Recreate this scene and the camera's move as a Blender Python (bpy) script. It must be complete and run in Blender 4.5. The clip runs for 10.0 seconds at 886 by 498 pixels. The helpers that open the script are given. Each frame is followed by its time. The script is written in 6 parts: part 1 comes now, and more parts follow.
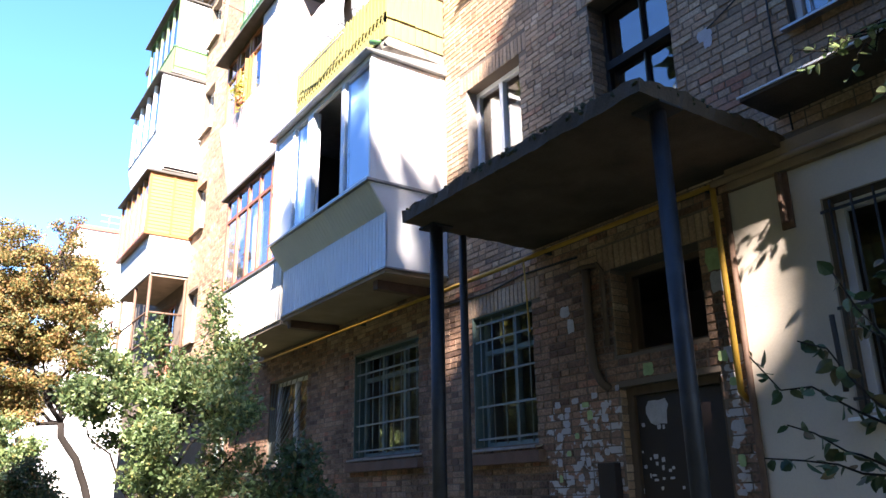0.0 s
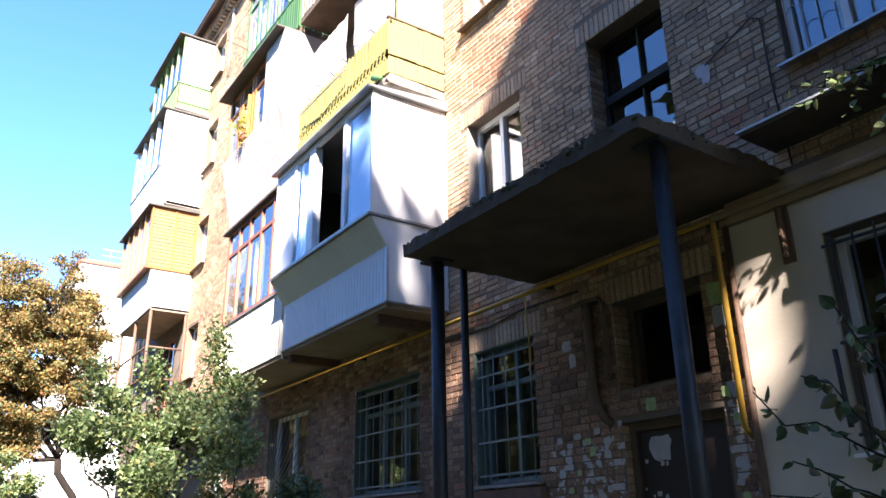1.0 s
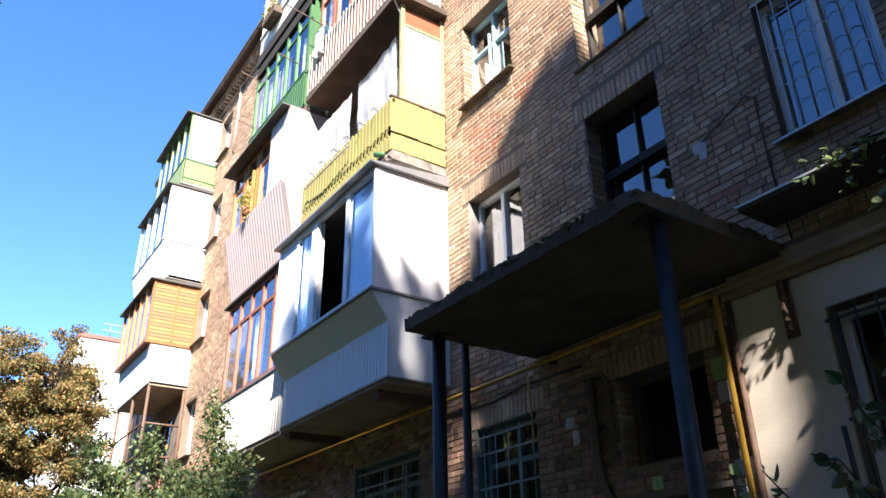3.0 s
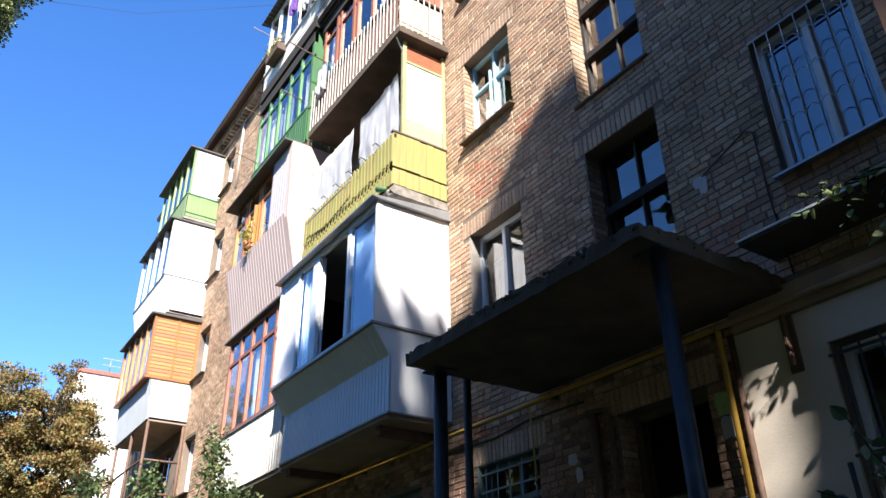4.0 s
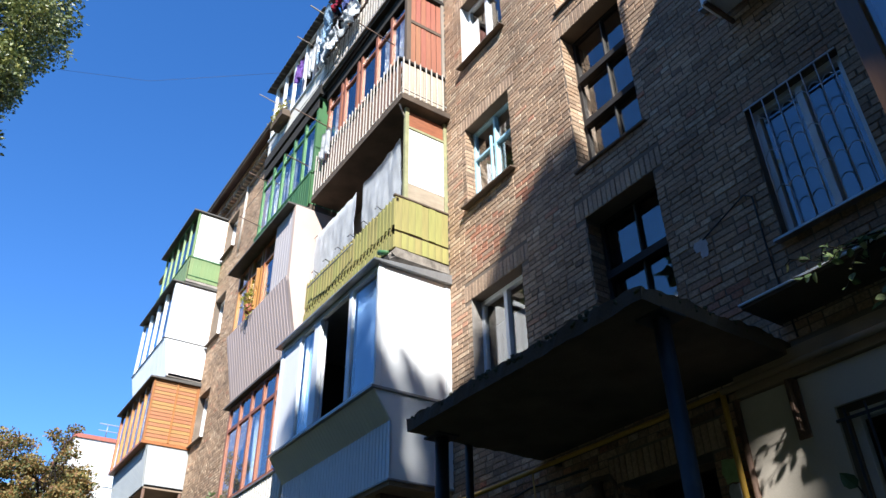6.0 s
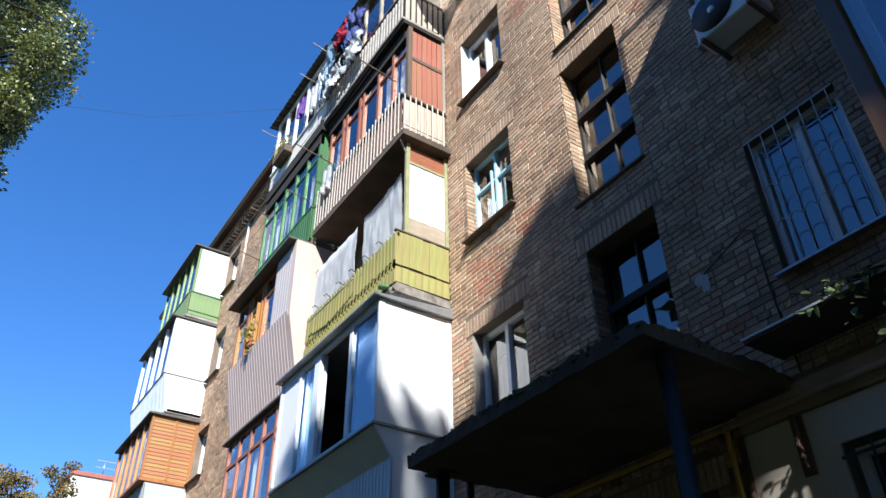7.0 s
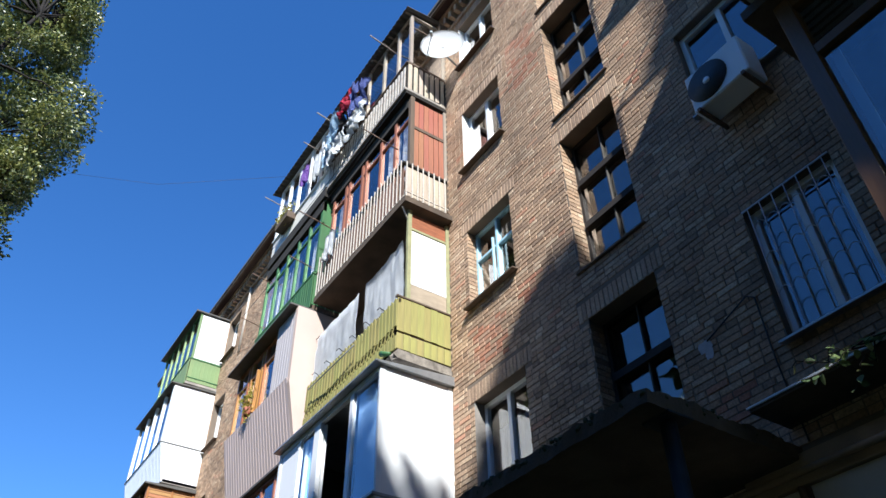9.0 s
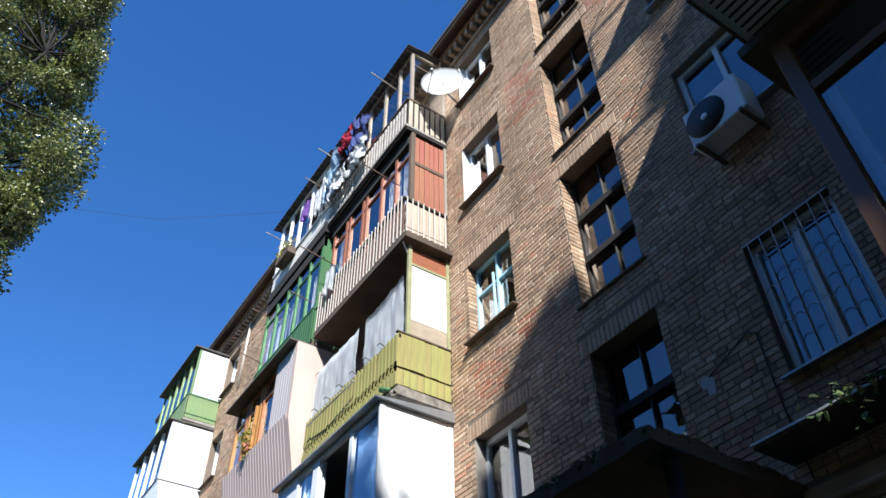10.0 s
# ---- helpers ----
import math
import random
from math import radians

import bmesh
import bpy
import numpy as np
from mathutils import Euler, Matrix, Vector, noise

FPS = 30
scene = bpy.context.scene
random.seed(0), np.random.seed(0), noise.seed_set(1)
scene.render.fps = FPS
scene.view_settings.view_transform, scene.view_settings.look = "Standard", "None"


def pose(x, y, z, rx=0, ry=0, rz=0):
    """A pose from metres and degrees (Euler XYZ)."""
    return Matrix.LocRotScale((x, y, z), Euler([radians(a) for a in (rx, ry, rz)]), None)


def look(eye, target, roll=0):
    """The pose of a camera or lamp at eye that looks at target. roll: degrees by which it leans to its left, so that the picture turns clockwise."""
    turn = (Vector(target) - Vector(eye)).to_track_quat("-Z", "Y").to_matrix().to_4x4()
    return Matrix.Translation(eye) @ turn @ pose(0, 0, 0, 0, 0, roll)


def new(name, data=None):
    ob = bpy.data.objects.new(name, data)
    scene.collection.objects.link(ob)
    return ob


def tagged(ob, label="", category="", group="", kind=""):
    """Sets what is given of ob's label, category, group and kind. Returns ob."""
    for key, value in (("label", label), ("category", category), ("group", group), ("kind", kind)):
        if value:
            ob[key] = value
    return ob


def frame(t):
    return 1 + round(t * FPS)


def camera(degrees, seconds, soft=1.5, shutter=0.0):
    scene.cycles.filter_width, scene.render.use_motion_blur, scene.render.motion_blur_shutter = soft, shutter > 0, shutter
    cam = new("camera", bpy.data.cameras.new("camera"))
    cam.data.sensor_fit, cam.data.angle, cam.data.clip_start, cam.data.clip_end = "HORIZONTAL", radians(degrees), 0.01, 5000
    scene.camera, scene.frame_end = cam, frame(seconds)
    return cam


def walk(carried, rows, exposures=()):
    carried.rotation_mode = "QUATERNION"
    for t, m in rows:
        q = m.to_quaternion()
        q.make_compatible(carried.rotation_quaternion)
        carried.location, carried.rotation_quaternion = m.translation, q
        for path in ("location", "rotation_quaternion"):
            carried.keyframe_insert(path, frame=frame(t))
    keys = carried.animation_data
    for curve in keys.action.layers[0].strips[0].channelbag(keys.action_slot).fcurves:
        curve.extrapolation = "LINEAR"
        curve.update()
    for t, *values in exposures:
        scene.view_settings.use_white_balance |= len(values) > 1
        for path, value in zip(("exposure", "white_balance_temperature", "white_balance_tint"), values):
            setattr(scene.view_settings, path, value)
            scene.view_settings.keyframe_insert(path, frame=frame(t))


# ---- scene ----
cam = camera(60.14, 10.0)
PATH = [
    (0, pose(0, -5.5, 1.55, 107.898, 0.932, 55.756)),
    (0.5, pose(0, -5.5, 1.55, 109.135, 0.932, 55.794)),
    (1, pose(0, -5.5, 1.55, 110.457, 0.923, 55.835)),
    (1.5, pose(0, -5.5, 1.55, 111.786, 0.912, 55.836)),
    (2, pose(0, -5.5, 1.55, 113.243, 0.899, 55.875)),
    (2.5, pose(0, -5.5, 1.55, 114.629, 0.879, 55.893)),
    (4, pose(0, -5.5, 1.55, 118.573, 0.851, 56.044)),
    (4.5, pose(0, -5.5, 1.55, 119.709, 0.834, 56.073)),
    (5, pose(0, -5.5, 1.55, 120.917, 0.809, 56.101)),
    (5.5, pose(0, -5.5, 1.55, 122.065, 0.773, 56.106)),
    (7, pose(0, -5.5, 1.55, 125.888, 0.750, 56.211)),
    (7.5, pose(0, -5.5, 1.55, 127.121, 0.727, 56.220)),
    (8, pose(0, -5.5, 1.55, 128.393, 0.701, 56.244)),
    (8.5, pose(0, -5.5, 1.55, 129.551, 0.678, 56.267)),
    (9, pose(0, -5.5, 1.55, 130.848, 0.658, 56.277)),
    (9.5, pose(0, -5.5, 1.55, 132.095, 0.645, 56.273)),
    (10, pose(0, -5.5, 1.55, 133.468, 0.634, 56.292)),
]
EXPOSURE = [(0, 2.8, 6700, 19), (1.0, 2.6, 6650, 19), (2.5, 2.15, 6500, 17), (4.0, 1.65, 6250, 13), (5.5, 1.3, 6000, 10), (7.0, 1.1, 5800, 8), (8.5, 1.02, 5800, 8), (10, 1.0, 5800, 8)]
walk(cam, PATH, EXPOSURE)

# ---- light: high sun from the right, grazing the facade ----
SUN_AZ, SUN_EL = radians(62), radians(40)
SUN = Vector((math.cos(SUN_EL) * math.sin(SUN_AZ), -math.cos(SUN_EL) * math.cos(SUN_AZ), math.sin(SUN_EL)))
world = bpy.data.worlds.new("world")
scene.world = world
world.use_nodes = True
wn = world.node_tree.nodes
sky = wn.new("ShaderNodeTexSky")
sky.sky_type, sky.sun_disc = "NISHITA", False
sky.sun_elevation, sky.sun_rotation = SUN_EL, math.atan2(SUN.x, SUN.y)
sky.air_density, sky.dust_density, sky.ozone_density = 1.0, 0.0, 3.0
tone = wn.new("ShaderNodeHueSaturation")
tone.inputs["Saturation"].default_value, tone.inputs["Hue"].default_value = 1.25, 0.508
world.node_tree.links.new(sky.outputs[0], tone.inputs["Color"])
world.node_tree.links.new(tone.outputs[0], wn["Background"].inputs[0])
wn["Background"].inputs[1].default_value = 0.11
sun = new("sun", bpy.data.lights.new("sun", "SUN"))
sun.data.energy, sun.data.angle, sun.data.color = 5.0, radians(0.9), (1.0, 0.94, 0.84)
sun.matrix_world = look(SUN * 60, (0, 0, 0))


# ---- materials ----
def mat(name, col, rough=0.75, var=0.18, scale=5.0, bump=0.15, metal=0.0, fine=60.0, hue=0.0, stain=0.0, stain_col=(0.12, 0.1, 0.08), streak=1.0):
    m = bpy.data.materials.new(name)
    m.use_nodes = True
    t = m.node_tree
    n, l = t.nodes, t.links
    b = n["Principled BSDF"]
    b.inputs["Roughness"].default_value, b.inputs["Metallic"].default_value = rough, metal
    co = n.new("ShaderNodeTexCoord")
    mp = n.new("ShaderNodeMapping")
    mp.inputs["Scale"].default_value = (1, 1, streak)
    l.new(co.outputs["Object"], mp.inputs[0])
    n1, n2 = n.new("ShaderNodeTexNoise"), n.new("ShaderNodeTexNoise")
    n1.inputs["Scale"].default_value, n1.inputs["Detail"].default_value = scale, 6
    n2.inputs["Scale"].default_value, n2.inputs["Detail"].default_value = fine, 4
    l.new(mp.outputs[0], n1.inputs[0])
    l.new(mp.outputs[0], n2.inputs[0])
    mix = n.new("ShaderNodeMath")
    mix.operation = "MULTIPLY_ADD"
    l.new(n2.outputs[0], mix.inputs[0])
    mix.inputs[1].default_value = 0.5
    l.new(n1.outputs[0], mix.inputs[2])
    rm = n.new("ShaderNodeMapRange")
    rm.inputs[1].default_value, rm.inputs[2].default_value = 0.4, 1.1
    rm.inputs[3].default_value, rm.inputs[4].default_value = 1 - var, 1 + var
    l.new(mix.outputs[0], rm.inputs[0])
    rnd = n.new("ShaderNodeObjectInfo")
    geo = n.new("ShaderNodeNewGeometry")
    add = n.new("ShaderNodeMath")
    l.new(rnd.outputs["Random"], add.inputs[0])
    l.new(geo.outputs["Random Per Island"], add.inputs[1])
    fr = n.new("ShaderNodeMath")
    fr.operation = "FRACT"
    l.new(add.outputs[0], fr.inputs[0])
    hs = n.new("ShaderNodeHueSaturation")
    hs.inputs["Color"].default_value = (*col, 1)
    l.new(rm.outputs[0], hs.inputs["Value"])
    if hue:
        hr = n.new("ShaderNodeMapRange")
        hr.inputs[3].default_value, hr.inputs[4].default_value = 0.5 - hue, 0.5 + hue
        l.new(fr.outputs[0], hr.inputs[0])
        l.new(hr.outputs[0], hs.inputs["Hue"])
    out = hs.outputs[0]
    if stain:
        n3 = n.new("ShaderNodeTexNoise")
        n3.inputs["Scale"].default_value, n3.inputs["Detail"].default_value = scale * 0.6, 8
        l.new(mp.outputs[0], n3.inputs[0])
        cr = n.new("ShaderNodeMapRange")
        cr.inputs[1].default_value, cr.inputs[2].default_value, cr.inputs[4].default_value = 0.52, 0.72, stain
        l.new(n3.outputs[0], cr.inputs[0])
        mx = n.new("ShaderNodeMixRGB")
        l.new(cr.outputs[0], mx.inputs[0])
        l.new(out, mx.inputs[1])
        mx.inputs[2].default_value = (*stain_col, 1)
        out = mx.outputs[0]
    l.new(out, b.inputs["Base Color"])
    if bump:
        bp = n.new("ShaderNodeBump")
        bp.inputs["Strength"].default_value, bp.inputs["Distance"].default_value = bump, 0.01
        l.new(mix.outputs[0], bp.inputs["Height"])
        l.new(bp.outputs[0], b.inputs["Normal"])
    return m


def ramp_mat(name, stops, rough=0.8, scale=7.0, bump=0.3, trans=0.0, grime=0.38, paint=None):
    """Each island or object takes its own colour out of a ramp, with grain over it."""
    m = bpy.data.materials.new(name)
    m.use_nodes = True
    t = m.node_tree
    n, l = t.nodes, t.links
    b = n["Principled BSDF"]
    b.inputs["Roughness"].default_value = rough
    rnd, geo, add, fr = n.new("ShaderNodeObjectInfo"), n.new("ShaderNodeNewGeometry"), n.new("ShaderNodeMath"), n.new("ShaderNodeMath")
    fr.operation = "FRACT"
    l.new(rnd.outputs["Random"], add.inputs[0])
    l.new(geo.outputs["Random Per Island"], add.inputs[1])
    l.new(add.outputs[0], fr.inputs[0])
    cr = n.new("ShaderNodeValToRGB")
    while len(cr.color_ramp.elements) < len(stops):
        cr.color_ramp.elements.new(0.5)
    for e, (p, c) in zip(cr.color_ramp.elements, stops):
        e.position, e.color = p, (*c, 1)
    l.new(fr.outputs[0], cr.inputs[0])
    n1, n2 = n.new("ShaderNodeTexNoise"), n.new("ShaderNodeTexNoise")
    n1.inputs["Scale"].default_value, n1.inputs["Detail"].default_value = 1.1, 8
    n2.inputs["Scale"].default_value, n2.inputs["Detail"].default_value = scale * 6, 5
    l.new(geo.outputs["Position"], n1.inputs[0])
    l.new(geo.outputs["Position"], n2.inputs[0])
    sm = n.new("ShaderNodeMath")
    l.new(n1.outputs[0], sm.inputs[0])
    l.new(n2.outputs[0], sm.inputs[1])
    rm = n.new("ShaderNodeMapRange")
    rm.inputs[1].default_value, rm.inputs[2].default_value = 0.7, 1.3
    rm.inputs[3].default_value, rm.inputs[4].default_value = 1 - grime, 1 + grime
    l.new(sm.outputs[0], rm.inputs[0])
    hs = n.new("ShaderNodeHueSaturation")
    l.new(cr.outputs[0], hs.inputs["Color"])
    l.new(rm.outputs[0], hs.inputs["Value"])
    col = hs.outputs[0]
    if paint:  # flaking paint in blotches
        n3 = n.new("ShaderNodeTexNoise")
        n3.inputs["Scale"].default_value, n3.inputs["Detail"].default_value = 9, 7
        l.new(geo.outputs["Position"], n3.inputs[0])
        pr = n.new("ShaderNodeMapRange")
        pr.inputs[1].default_value, pr.inputs[2].default_value = 0.5, 0.54
        l.new(n3.outputs[0], pr.inputs[0])
        pm = n.new("ShaderNodeMixRGB")
        l.new(pr.outputs[0], pm.inputs[0])
        l.new(col, pm.inputs[1])
        pm.inputs[2].default_value = (*paint, 1)
        col = pm.outputs[0]
    l.new(col, b.inputs["Base Color"])
    if trans:
        tr = n.new("ShaderNodeBsdfTranslucent")
        l.new(hs.outputs[0], tr.inputs[0])
        mx = n.new("ShaderNodeMixShader")
        mx.inputs[0].default_value = trans
        l.new(b.outputs[0], mx.inputs[1])
        l.new(tr.outputs[0], mx.inputs[2])
        l.new(mx.outputs[0], n["Material Output"].inputs[0])
    if bump:
        bp = n.new("ShaderNodeBump")
        bp.inputs["Strength"].default_value, bp.inputs["Distance"].default_value = bump, 0.006
        l.new(n2.outputs[0], bp.inputs["Height"])
        l.new(bp.outputs[0], b.inputs["Normal"])
    return m


def glass_mat(name, tint=(1, 1, 1), ior=1.7):
    m = bpy.data.materials.new(name)
    m.use_nodes = True
    b = m.node_tree.nodes["Principled BSDF"]
    b.inputs["Base Color"].default_value = (*tint, 1)
    b.inputs["Roughness"].default_value, b.inputs["IOR"].default_value = 0.01, ior
    b.inputs["Transmission Weight"].default_value = 1
    return m


BRICK = ramp_mat("weathered_brick", [(0, (0.22, 0.145, 0.095)), (0.12, (0.31, 0.21, 0.135)), (0.45, (0.41, 0.28, 0.178)), (0.7, (0.36, 0.228, 0.14)), (0.9, (0.5, 0.375, 0.255)), (0.96, (0.42, 0.28, 0.175)), (1, (0.4, 0.19, 0.115))], grime=0.42, bump=0.7)
BRICK_SOLDIER = ramp_mat("tan_lintel_brick", [(0, (0.3, 0.205, 0.135)), (0.5, (0.37, 0.25, 0.165)), (1, (0.42, 0.3, 0.2))], grime=0.35, bump=0.6)
# ground-storey brick: darker, redder than BRICK, with the entrance shade put into the colour
BRICK_LOW = ramp_mat("shade_toned_red_brown_brick", [(0, (0.11, 0.062, 0.042)), (0.3, (0.195, 0.112, 0.072)), (0.6, (0.245, 0.143, 0.09)), (0.9, (0.3, 0.188, 0.125)), (1, (0.275, 0.112, 0.068))], grime=0.65, bump=0.6)
BRICK_RED = ramp_mat("red_brick", [(0, (0.33, 0.14, 0.08)), (0.5, (0.42, 0.2, 0.12)), (1, (0.36, 0.24, 0.16))])
MORTAR = mat("mortar", (0.175, 0.135, 0.102), 0.95, 0.25, 3, 0.5)
# flaking whitewash; its brick and paint are toned down for the shade by the door
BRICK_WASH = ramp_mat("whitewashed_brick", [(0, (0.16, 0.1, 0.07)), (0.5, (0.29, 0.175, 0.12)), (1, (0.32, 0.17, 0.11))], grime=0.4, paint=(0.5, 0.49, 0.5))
PLASTER = mat("beige_plaster", (0.62, 0.55, 0.46), 0.9, 0.12, 2, 0.3, stain=0.25, stain_col=(0.35, 0.29, 0.23))
BEIGE = mat("tan_painted_band", (0.36, 0.26, 0.17), 0.85, 0.2, 3, 0.3, stain=0.4)
CONC = mat("old_concrete", (0.3, 0.27, 0.24), 0.95, 0.3, 4, 0.6, stain=0.5)
CONC_DARK = mat("dark_stained_concrete", (0.1, 0.072, 0.05), 0.95, 0.45, 3, 0.7, stain=0.75, stain_col=(0.045, 0.036, 0.028))
SLAB_UNDER = mat("brown_stained_slab", (0.3, 0.23, 0.17), 0.95, 0.3, 2.5, 0.4, stain=0.45)
WHITE = mat("white_plastic", (0.8, 0.81, 0.82), 0.35, 0.04, 2, 0.02)
WHITE_PANEL = mat("white_sandwich_panel", (0.8, 0.8, 0.8), 0.3, 0.05, 1.5, 0.03, stain=0.08, stain_col=(0.55, 0.53, 0.5))
WHITE_SHEET = mat("white_profiled_sheet", (0.72, 0.76, 0.8), 0.4, 0.06, 2, 0.02)
# sheet of the downward flare: light bounced off the ground is put into its tint
BOUNCE_SHEET = mat("bounce_tinted_profiled_sheet", (0.66, 0.66, 0.55), 0.45, 0.08, 2, 0.02)
CREAM_SHEET = mat("ivory_profiled_sheet", (0.72, 0.68, 0.6), 0.5, 0.08, 2, 0.02)
GREY_SHEET = mat("pale_grey_sheet", (0.4, 0.42, 0.42), 0.5, 0.1, 2, 0.03)
PINK_SHEET = mat("dusty_pink_sheet", (0.53, 0.42, 0.375), 0.5, 0.08, 2, 0.02)
PALE_SHEET = mat("pale_rose_grey_sheet", (0.52, 0.47, 0.455), 0.5, 0.08, 2, 0.02)
PINK = mat("pale_pink_render", (0.54, 0.415, 0.355), 0.85, 0.08, 2, 0.15, stain=0.15, stain_col=(0.5, 0.4, 0.33))
ZINC = mat("grey_zinc_flashing", (0.36, 0.37, 0.38), 0.4, 0.2, 8, 0.05, metal=0.7)
ROOF = mat("dark_roof_sheet", (0.085, 0.078, 0.07), 0.7, 0.4, 4, 0.2)
YELLOW = mat("faded_yellow_paint", (0.295, 0.265, 0.085), 0.75, 0.35, 9, 0.4, hue=0.014, stain=0.6, stain_col=(0.19, 0.165, 0.085), streak=0.08)
GREEN = mat("green_paint", (0.045, 0.14, 0.045), 0.6, 0.25, 6, 0.2, hue=0.01, stain=0.3, stain_col=(0.05, 0.11, 0.05), streak=0.2)
LIGHT_GREEN = mat("light_green_paint", (0.185, 0.265, 0.11), 0.6, 0.2, 6, 0.2, hue=0.01, streak=0.2)
ORANGE = mat("orange_varnished_wood", (0.36, 0.15, 0.045), 0.45, 0.25, 6, 0.2, hue=0.015, streak=0.1)
ORANGE_H = mat("orange_varnished_board", (0.36, 0.175, 0.065), 0.45, 0.25, 5, 0.2, hue=0.02, streak=6)
BROWN = mat("red_brown_frame_paint", (0.27, 0.1, 0.055), 0.5, 0.2, 8, 0.15, streak=0.2)
RUST = mat("red_brown_board", (0.36, 0.13, 0.07), 0.7, 0.3, 9, 0.35, hue=0.015, stain=0.3, streak=0.12)
DARKWOOD = mat("dark_weathered_wood", (0.11, 0.075, 0.05), 0.8, 0.3, 8, 0.3, streak=0.15)
GREYWOOD = mat("grey_weathered_wood", (0.3, 0.25, 0.2), 0.85, 0.35, 9, 0.35, hue=0.015, stain=0.3, streak=0.12)
PALEWOOD = mat("pale_weathered_wood", (0.46, 0.385, 0.3), 0.85, 0.35, 9, 0.35, hue=0.015, stain=0.35, stain_col=(0.2, 0.14, 0.09), streak=0.12)
PINKBOARD = mat("faded_pink_board", (0.17, 0.092, 0.065), 0.8, 0.3, 8, 0.3, hue=0.015, stain=0.3, streak=0.12)
PLY = mat("bare_plywood", (0.36, 0.29, 0.21), 0.8, 0.25, 5, 0.2, stain=0.3, streak=4)
RAILWHITE = mat("chipped_white_rail_paint", (0.52, 0.47, 0.41), 0.6, 0.25, 20, 0.2, stain=0.4, stain_col=(0.25, 0.16, 0.1))
IRON = mat("dark_iron", (0.03, 0.03, 0.032), 0.6, 0.3, 20, 0.2)
BLUEPOST = mat("navy_painted_steel", (0.013, 0.0135, 0.017), 0.55, 0.35, 8, 0.25, stain=0.35, stain_col=(0.06, 0.06, 0.065))
RUSTIRON = mat("rusty_brown_steel", (0.13, 0.075, 0.05), 0.7, 0.3, 14, 0.3)
YPIPE = mat("yellow_gas_pipe_paint", (0.45, 0.26, 0.035), 0.5, 0.15, 9, 0.1, stain=0.25, stain_col=(0.3, 0.18, 0.05))
BLUE_FRAME = mat("light_blue_frame_paint", (0.4, 0.62, 0.72), 0.5, 0.12, 9, 0.15)
TURQ = mat("grey_green_frame_paint", (0.16, 0.21, 0.195), 0.6, 0.2, 9, 0.2)
GREYFRAME = mat("peeling_brown_stair_frame", (0.02, 0.015, 0.012), 0.8, 0.3, 12, 0.3, stain=0.3, stain_col=(0.035, 0.028, 0.022))
# varnish brown darkened by two fifths to imitate shade on the east balcony
WOODFRAME = mat("varnished_brown_frame", (0.192, 0.102, 0.042), 0.4, 0.2, 6, 0.15, streak=0.15)
SILLBROWN = mat("dark_red_brown_sill", (0.15, 0.085, 0.06), 0.9, 0.3, 6, 0.5, stain=0.4)
STAIRBAR = mat("grey_brown_glazing_bar", (0.055, 0.048, 0.04), 0.7, 0.3, 12, 0.3, stain=0.3)
DOORMAT = mat("dark_door_paint", (0.02, 0.012, 0.011), 0.5, 0.3, 6, 0.2)
PAPER = mat("torn_white_paper", (0.46, 0.46, 0.48), 0.9, 0.2, 15, 0.1)
PAPER_G = mat("faded_green_notice", (0.35, 0.48, 0.22), 0.9, 0.25, 15, 0.1)
CLOTH = mat("white_curtain_cloth", (0.74, 0.75, 0.76), 0.9, 0.12, 5, 0.3)
PALEBLUE = mat("pale_blue_reflection", (0.4, 0.56, 0.78), 0.7, 0.08, 3, 0.05)
LACE = mat("pale_lace_curtain", (0.6, 0.63, 0.66), 0.9, 0.25, 30, 0.3)
DARKROOM = mat("dark_tinted_interior", (0.16, 0.14, 0.12), 0.9, 0.2, 2, 0.1)
GLASS = glass_mat("window_glass", ior=1.75)
BLUEGLASS = glass_mat("bluish_window_glass", (0.75, 0.87, 1.0), 1.75)
# near black: paints shade into interiors, gaps and undersides; also the black top rail
SHADE_RAIL_BLACK = mat("shade_and_rail_black", (0.02, 0.017, 0.014), 0.95, 0.4, 6, 0.5)
RED_BOARD = mat("orange_brown_board", (0.26, 0.085, 0.034), 0.7, 0.35, 6, 0.3, streak=4)
BARK = mat("tree_bark", (0.014, 0.0095, 0.007), 0.95, 0.4, 9, 0.8, streak=0.3)
LEAF_CHEST = ramp_mat("chestnut_leaves", [(0, (0.06, 0.085, 0.035)), (0.3, (0.19, 0.19, 0.06)), (0.55, (0.34, 0.26, 0.09)), (0.8, (0.35, 0.2, 0.07)), (1, (0.2, 0.1, 0.05))], 0.6, trans=0.4, bump=0)
LEAF_LILAC = ramp_mat("lilac_leaves", [(0, (0.07, 0.12, 0.045)), (0.5, (0.16, 0.23, 0.09)), (0.9, (0.27, 0.32, 0.13)), (1, (0.4, 0.33, 0.12))], 0.45, trans=0.3, bump=0)
LEAF_POPLAR = ramp_mat("poplar_leaves", [(0, (0.05, 0.07, 0.02)), (0.5, (0.13, 0.155, 0.042)), (1, (0.34, 0.33, 0.1))], 0.35, trans=0.25, bump=0)
LEAF_DARK = ramp_mat("shrub_leaves", [(0, (0.03, 0.06, 0.025)), (0.7, (0.06, 0.1, 0.04)), (1, (0.14, 0.09, 0.04))], 0.5, trans=0.25, bump=0)

# ---- mesh helpers ----
ORIGIN = {}


def thing(name, at, label, category, group="", kind=""):
    ob = new(name)
    ob.location = at
    ORIGIN[ob] = Vector(at)
    return tagged(ob, label, category, group, kind)


